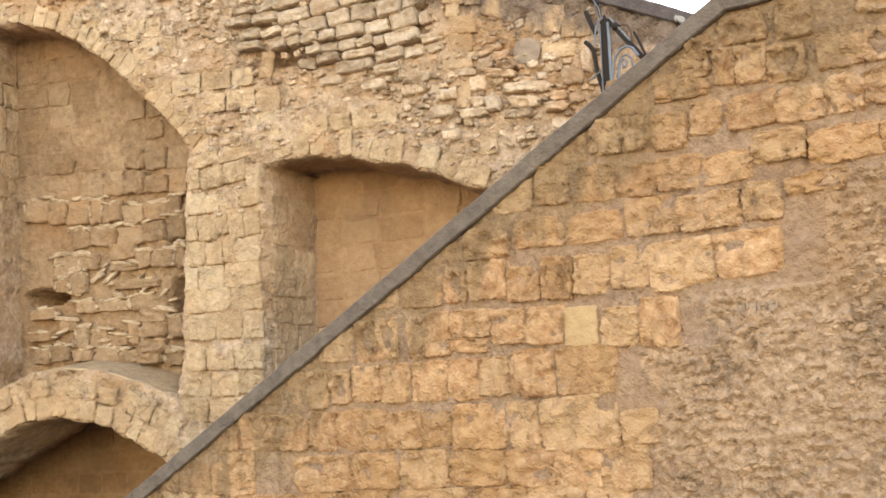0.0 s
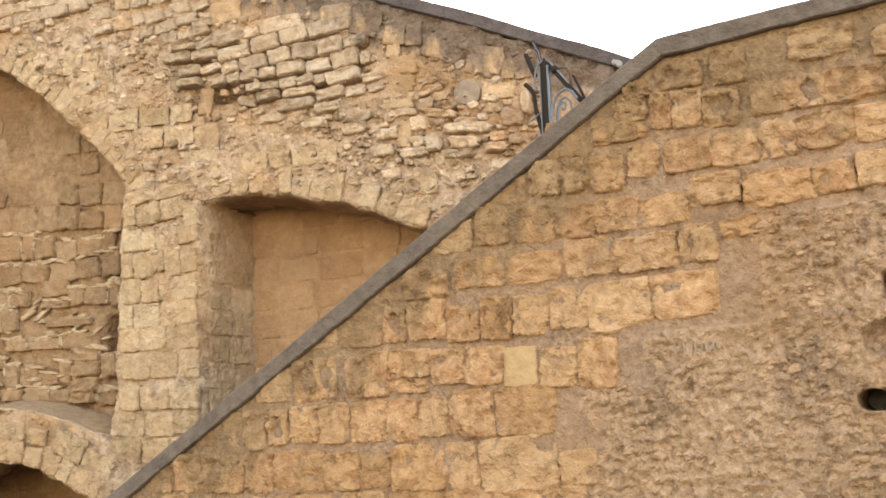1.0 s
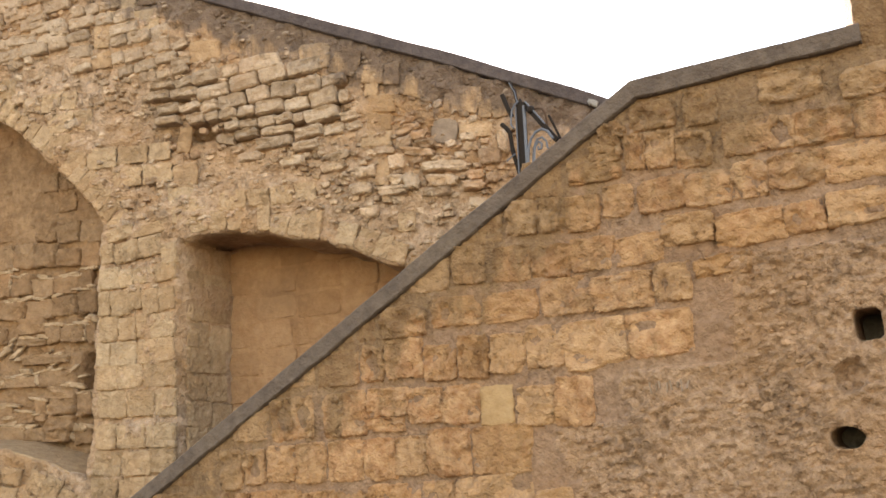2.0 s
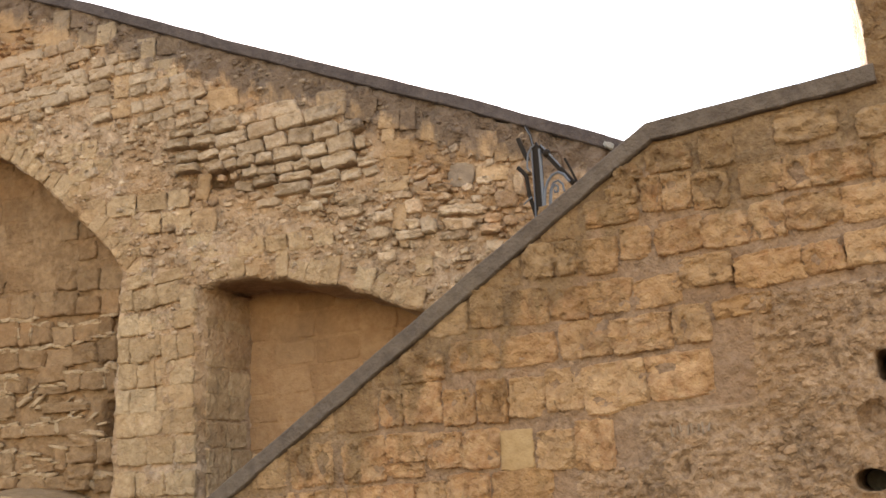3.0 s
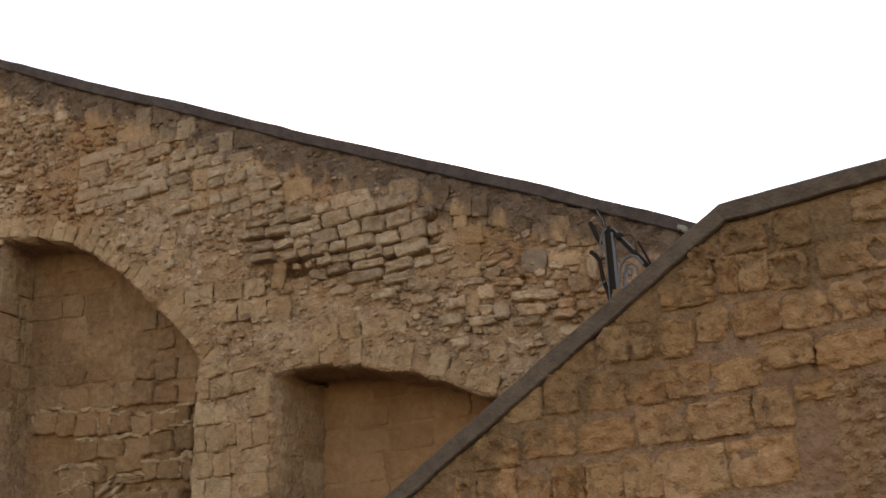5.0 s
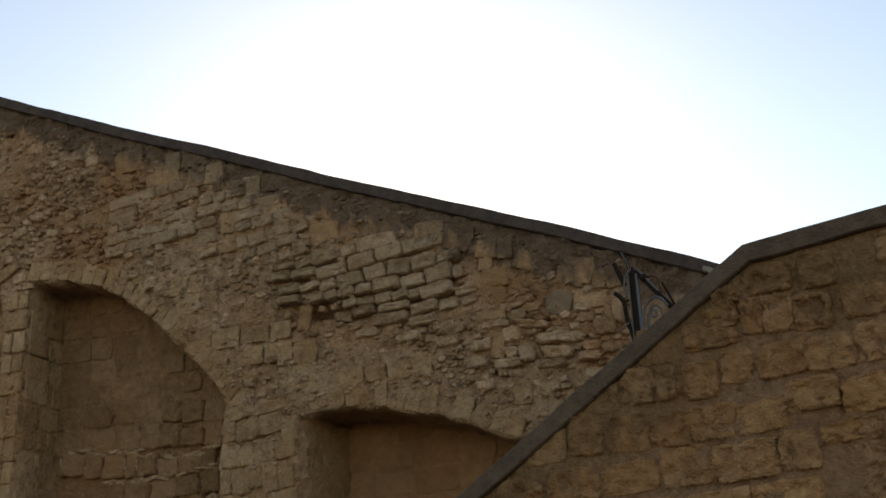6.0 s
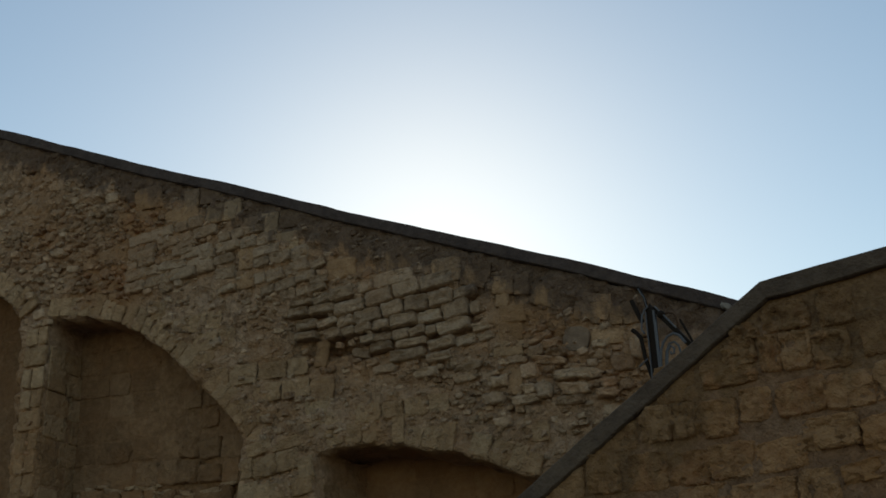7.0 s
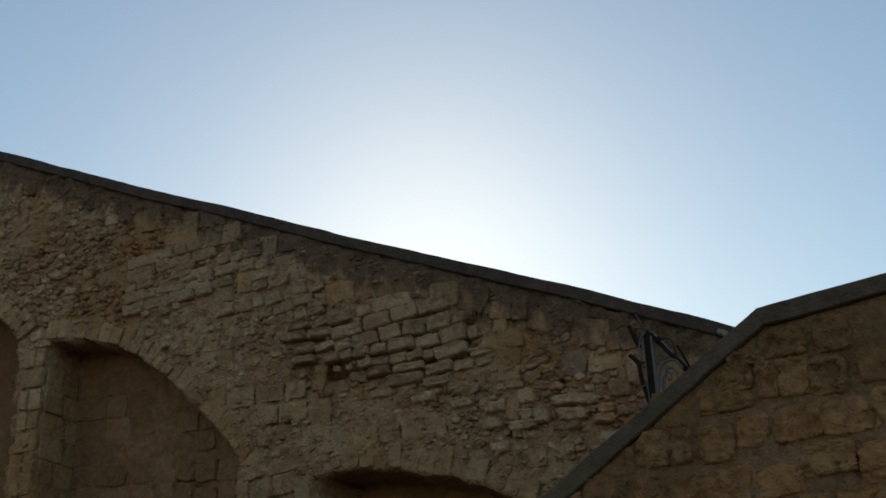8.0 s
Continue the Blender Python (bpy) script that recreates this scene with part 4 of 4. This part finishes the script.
laid("rubble", COBBLES, back, 0.06, 0.0, [(-2.05, 4.3, 0.12, 0.07, 3), (-2.63, 4.54, 0.21, 0.06, -19), (-2.52, 4.47, 0.16, 0.07, 0), (-2.47, 4.38, 0.16, 0.08, -4), (-2.66, 4.42, 0.16, 0.09, -2), (-2.08, 4.39, 0.14, 0.06, 2), (-2.85, 4.37, 0.16, 0.06, 4), (-3.31, 4.37, 0.23, 0.08, -10), (-3.37, 4.28, 0.22, 0.08, -4), (-3.1, 4.04, 0.19, 0.1, 2), (-2.8, 3.99, 0.24, 0.08, 2), (-2.39, 3.93, 0.26, 0.07, 3), (-2.05, 3.95, 0.21, 0.07, 1), (-3.76, 4.38, 0.23, 0.08, -6), (-4.18, 4.47, 0.26, 0.07, -1)], 4.0, grow=0.012)
laid("plaster_patch", PATCHES, back, 0.015, 0.02, [(-2.3, 4.5, 0.23, 0.22, 8)])
rows_in("flat_stone", BRICKS, back, -7.3, -6.15, 5.75, 6.5, 0.14, 0.18, 0.36, 0.045, tilt=5.0, skip=0.35)

# faint squared tuff beside the tall arch, over the niche and under the crest
BAND_ARCH = [(-7.3, 5.75), (-6.6, 5.75), (-5.9, 5.15), (-5.2, 4.75), (-4.75, 4.5), (-4.75, 3.9), (-5.6, 3.9), (-5.75, 4.25), (-6.1, 4.65), (-6.6, 5.2)]
BAND_NICHE = [(-4.75, 4.08), (-4.75, 4.5), (-3.9, 4.3), (-2.6, 3.75), (-2.6, 3.55), (-3.6, 3.95)]
BAND_CREST = [(-6.6, 6.95), (-6.6, 6.5), (-4.6, 5.55), (-3.2, 5.22), (-1.3, 4.32), (-1.3, 4.62), (-3.2, 5.48), (-4.6, 6.05)]
rows_in("stone", YELLOWS, back, -7.3, -4.75, 3.9, 5.75, 0.215, 0.2, 0.38, 0.009, 0.0, BAND_ARCH, skip=0.35)
rows_in("stone", YELLOWS, back, -4.75, -2.6, 3.6, 4.5, 0.19, 0.16, 0.34, 0.024, 0.0, BAND_NICHE, skip=0.45)
rows_in("stone", YELLOWS, back, -6.6, -4.9, 5.9, 6.95, 0.25, 0.2, 0.36, 0.016, 0.0, BAND_CREST, skip=0.3)


# stones on the side faces of the niche and of the tall arch
def reveal_rows(x, y0, y1, z0, z1, h, lean=0.0, proud=0.018):
    z = z0 + h / 2
    while z < z1:
        y = y0
        while y < y1 - 0.12:
            w = rng.uniform(0.22, 0.36)
            ob = set_stone("stone", YELLOWS, back, x + lean * (y + w / 2), z + rng.uniform(-0.015, 0.015), min(w, y1 - y) - 0.008, h - 0.004, proud, rng.uniform(-2, 2), y + w / 2, 90 - math.degrees(math.atan(lean)))
            y += w
        z += h


reveal_rows(-4.972, 0.14, 0.79, 1.0, 3.6, 0.25, JAMB, 0.02)
reveal_rows(-8.315, 0.06, 0.58, 2.0, 5.5, 0.26)

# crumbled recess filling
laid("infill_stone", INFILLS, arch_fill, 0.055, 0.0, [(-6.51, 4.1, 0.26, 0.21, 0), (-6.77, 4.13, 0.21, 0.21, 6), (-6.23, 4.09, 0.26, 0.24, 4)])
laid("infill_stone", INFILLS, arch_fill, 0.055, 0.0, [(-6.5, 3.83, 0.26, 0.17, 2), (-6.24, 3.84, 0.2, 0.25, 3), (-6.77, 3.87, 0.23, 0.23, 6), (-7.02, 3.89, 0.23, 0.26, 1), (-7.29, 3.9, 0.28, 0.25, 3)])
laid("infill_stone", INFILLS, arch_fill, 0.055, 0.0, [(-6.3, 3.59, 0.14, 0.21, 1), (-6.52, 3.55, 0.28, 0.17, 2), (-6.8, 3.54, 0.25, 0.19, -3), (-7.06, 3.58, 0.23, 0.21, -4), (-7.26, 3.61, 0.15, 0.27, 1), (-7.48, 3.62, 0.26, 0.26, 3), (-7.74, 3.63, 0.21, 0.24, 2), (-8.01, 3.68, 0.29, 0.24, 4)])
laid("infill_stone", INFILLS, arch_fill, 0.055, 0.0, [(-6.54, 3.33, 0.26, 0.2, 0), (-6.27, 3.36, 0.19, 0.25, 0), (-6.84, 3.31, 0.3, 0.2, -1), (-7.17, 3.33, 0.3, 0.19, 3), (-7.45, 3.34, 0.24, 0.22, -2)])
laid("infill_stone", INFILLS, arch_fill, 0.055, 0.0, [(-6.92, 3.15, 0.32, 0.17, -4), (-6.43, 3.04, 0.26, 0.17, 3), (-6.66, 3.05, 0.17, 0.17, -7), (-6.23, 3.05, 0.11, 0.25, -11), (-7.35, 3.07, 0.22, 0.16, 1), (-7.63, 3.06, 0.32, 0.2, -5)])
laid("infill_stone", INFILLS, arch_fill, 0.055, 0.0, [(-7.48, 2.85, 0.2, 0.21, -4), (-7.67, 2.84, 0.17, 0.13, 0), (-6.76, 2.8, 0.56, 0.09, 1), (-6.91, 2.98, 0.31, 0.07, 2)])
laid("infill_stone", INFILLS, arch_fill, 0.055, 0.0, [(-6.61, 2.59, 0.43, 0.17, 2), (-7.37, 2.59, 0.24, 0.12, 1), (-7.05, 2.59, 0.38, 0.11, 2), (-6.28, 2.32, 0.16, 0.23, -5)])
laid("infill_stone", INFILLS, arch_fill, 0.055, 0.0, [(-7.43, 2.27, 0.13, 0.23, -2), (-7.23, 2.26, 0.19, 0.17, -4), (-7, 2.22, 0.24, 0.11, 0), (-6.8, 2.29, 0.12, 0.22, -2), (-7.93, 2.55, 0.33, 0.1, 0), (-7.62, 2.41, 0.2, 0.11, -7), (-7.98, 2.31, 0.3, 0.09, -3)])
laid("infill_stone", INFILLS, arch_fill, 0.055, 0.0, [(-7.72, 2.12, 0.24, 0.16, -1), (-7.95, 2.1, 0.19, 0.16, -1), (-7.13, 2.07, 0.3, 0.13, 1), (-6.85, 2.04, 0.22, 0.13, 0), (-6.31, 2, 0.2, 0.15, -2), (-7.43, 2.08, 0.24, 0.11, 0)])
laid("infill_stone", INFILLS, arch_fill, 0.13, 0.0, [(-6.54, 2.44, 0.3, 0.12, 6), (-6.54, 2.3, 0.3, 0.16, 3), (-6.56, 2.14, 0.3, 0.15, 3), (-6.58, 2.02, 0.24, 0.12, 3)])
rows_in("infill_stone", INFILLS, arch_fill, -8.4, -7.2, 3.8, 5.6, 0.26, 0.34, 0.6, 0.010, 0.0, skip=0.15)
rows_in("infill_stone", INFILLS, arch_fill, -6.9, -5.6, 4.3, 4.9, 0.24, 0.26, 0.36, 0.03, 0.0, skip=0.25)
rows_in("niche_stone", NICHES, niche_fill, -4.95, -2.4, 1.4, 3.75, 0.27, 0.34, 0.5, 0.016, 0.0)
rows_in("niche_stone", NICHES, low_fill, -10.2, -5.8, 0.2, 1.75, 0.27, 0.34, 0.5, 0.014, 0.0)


# loose rubble bedded in the face between the arches and the crest
draw = np.random.RandomState(5)
rx, rz = draw.uniform(-9.6, -0.9, 16000), draw.uniform(3.2, 8.0, 16000)
top = np.interp(rx, [p[0] for p in CREST], [p[1] for p in CREST]) - 0.16
ok = (rz < top) & ~((rx > -5.9) & (rx < -4.9) & (rz < 3.95)) & ~((rx < -8.2) & (rz < 5.6))
for p in (BIG_ARCH, NICHE, LOW_ARCH, FAR_ARCH):
    for dx, dz in ((0, 0), (0, -0.3), (-0.12, -0.2), (-0.22, -0.1)):
        ok &= ~inside(p, rx + dx, rz + dz)
bricks = (rx > -5.2) & (rx < -3.2) & (rz > 4.6) & (rz < 5.2) | (rx > -6.1) & (rx < -4.9) & (rz > 5.5) & (rz < 5.95)
ok &= ~bricks | (draw.uniform(0, 1, 16000) < 0.15)
for band, share in ((BAND_ARCH, 0.12), (BAND_NICHE, 0.5), (BAND_CREST, 0.3)):
    ok &= ~inside(band, rx, rz) | (draw.uniform(0, 1, 16000) < share)
places, taken = [], {}
for owner, x, z, w, h in LAID:
    if owner == "wall_back":
        for k in range(max(1, int(w / 0.12))):
            n = max(1, int(w / 0.12))
            px = x - w / 2 + w * (k + 0.5) / n
            taken.setdefault((int(px / 0.3), int(z / 0.3)), []).append((px, z, w / n, h))
for x, z, t in zip(rx[ok].tolist(), rz[ok].tolist(), top[ok].tolist()):
    if x > -1.65 and z > t - 0.75 or fbm(x, z, 0.9, 3, 55) < -0.12 or z > t - 0.28 or z > t - 0.5 and rng.random() < 0.6:
        continue
    w = rng.uniform(0.04, 0.10) if rng.random() < (0.6 if x > -3.1 else 0.75) else rng.uniform(0.10, 0.19)
    h = w * rng.uniform(0.5, 0.8)
    cell = (int(x / 0.3), int(z / 0.3))
    near = [q for i in (-1, 0, 1) for j in (-1, 0, 1) for q in taken.get((cell[0] + i, cell[1] + j), ())]
    if any(abs(x - qx) < 0.46 * (w + qw) and abs(z - qz) < 0.46 * (h + qh) for qx, qz, qw, qh in near):
        continue
    taken.setdefault(cell, []).append((x, z, w, h))
    places.append((x, 0.008, z, w, rng.uniform(0.02, 0.055), h, rng.uniform(-22, 14)))
rubble = joined("rubble", COBBLES, back, places, M_RUBBLE)
tagged(rubble, "small pale rubble stones bedded in mortar")

# flakes and crumbs of the decayed front face
cx, cz = draw.uniform(-2.7, 0.9, 5500), draw.uniform(0.3, 2.75, 5500)
places = []
for x, z in zip(cx.tolist(), cz.tolist()):
    if front_worn(x, z) < 0.5 or any(abs(x - hx) < a + 0.05 and abs(z - hz) < b + 0.05 for hx, hz, a, b in HOLES):
        continue
    if fbm(x, z, 2.2, 3, 77) < -0.15:
        continue
    w = rng.uniform(0.012, 0.04) if rng.random() < 0.88 else rng.uniform(0.04, 0.08)
    places.append((x, front_relief(x, z) + 0.004, z, w, rng.uniform(0.003, 0.009), w * rng.uniform(0.35, 0.7), rng.uniform(-35, 15)))
tagged(joined("crumb", CRUMBS, front, places, M_CRUMB), "flaking crumbs of decayed tuff")

# pale lime mortar squeezed out between the stones of the recess
places = []
for owner, x, z, w, h in LAID:
    if owner != "wall_arch_infill" or z > 3.75 or z < 2.0:
        continue
    for _ in range(4):
        if rng.random() < 0.62:
            lw = rng.uniform(0.10, 0.25)
            places.append((x + rng.uniform(-0.5, 0.5) * w, -0.03, z + h / 2 + rng.uniform(-0.01, 0.03), lw, rng.uniform(0.012, 0.03), rng.uniform(0.025, 0.055), rng.uniform(-16, 16)))
    if rng.random() < 0.4:
        places.append((x - w / 2 - 0.01, -0.024, z, rng.uniform(0.02, 0.05), rng.uniform(0.02, 0.04), h * rng.uniform(0.5, 0.9), rng.uniform(-10, 10)))
for _ in range(70):
    x, z = rng.uniform(-7.9, -6.3), rng.uniform(2.1, 3.15)
    if fbm(x, z, 2.6, 3, 91) > 0.0:
        places.append((x, -0.03, z, rng.uniform(0.08, 0.2), rng.uniform(0.012, 0.03), rng.uniform(0.02, 0.05), rng.uniform(-40, 20)))
tagged(joined("lime_mortar", LIMES, arch_fill, places, M_LIME), "pale lime mortar between broken stones")

# small flakes of the rubble face on the plainer stretches
fx, fz = draw.uniform(-9.4, -0.9, 3600), draw.uniform(3.3, 7.6, 3600)
top = np.interp(fx, [p[0] for p in CREST], [p[1] for p in CREST]) - 0.2
ok = fz < top
for p in (BIG_ARCH, NICHE, LOW_ARCH, FAR_ARCH):
    for dx, dz in ((0, 0), (0, -0.1), (-0.06, 0), (0.06, 0)):
        ok &= ~inside(p, fx + dx, fz + dz)
places = []
for x, z in zip(fx[ok].tolist(), fz[ok].tolist()):
    if x > -1.65 and z > 3.6:
        continue
    w = rng.uniform(0.03, 0.08)
    places.append((x, back_relief(x, z) + 0.004, z, w, rng.uniform(0.01, 0.025), w * rng.uniform(0.4, 0.7), rng.uniform(-25, 25)))
tagged(joined("flake", FLAKES, back, places, M_RUBBLE), "small pale flakes of stone and mortar")
set_stone("plaster_lump", BLEACHED, back, -0.95, 4.55, 0.09, 0.055, 0.02, 24, -0.06)

# curved cement ledge over the low arch
led = coping("ledge", [(-8.3, 1.64), (-8.06, 1.76), (-7.63, 1.915), (-7.28, 1.955), (-6.81, 1.90), (-6.29, 1.745), (-5.92, 1.57)], 0.028, 0.03, 0.66, M_LEDGE, 60.0, rise=0.09)
led.matrix_world = BACK
tagged(led, "curved grey rendered ledge over the low arch", "ledge", kind="structure")

# faded scrawl on the crumbled face, as plain bars
marks = tagged(new("painted_marks"), "faded grey scrawl on the crumbled wall face", "graffiti")
marks.matrix_world = FRONT @ pose(-1.73, 0, 1.93)
for k in range(8):
    q = bmesh.new()
    xa, za, xb, zb = -0.11 + 0.03 * k, -0.035 + 0.012 * (k % 3), -0.12 + 0.03 * k + 0.014 * (k % 2), 0.03 - 0.010 * (k % 2)
    bar(q, (xa, front_relief(xa - 1.73, za + 1.93) - 0.006, za), (xb, front_relief(xb - 1.73, zb + 1.93) - 0.006, zb), 0.009, 0.012)
    part("stroke", q, M_SIGN, marks)
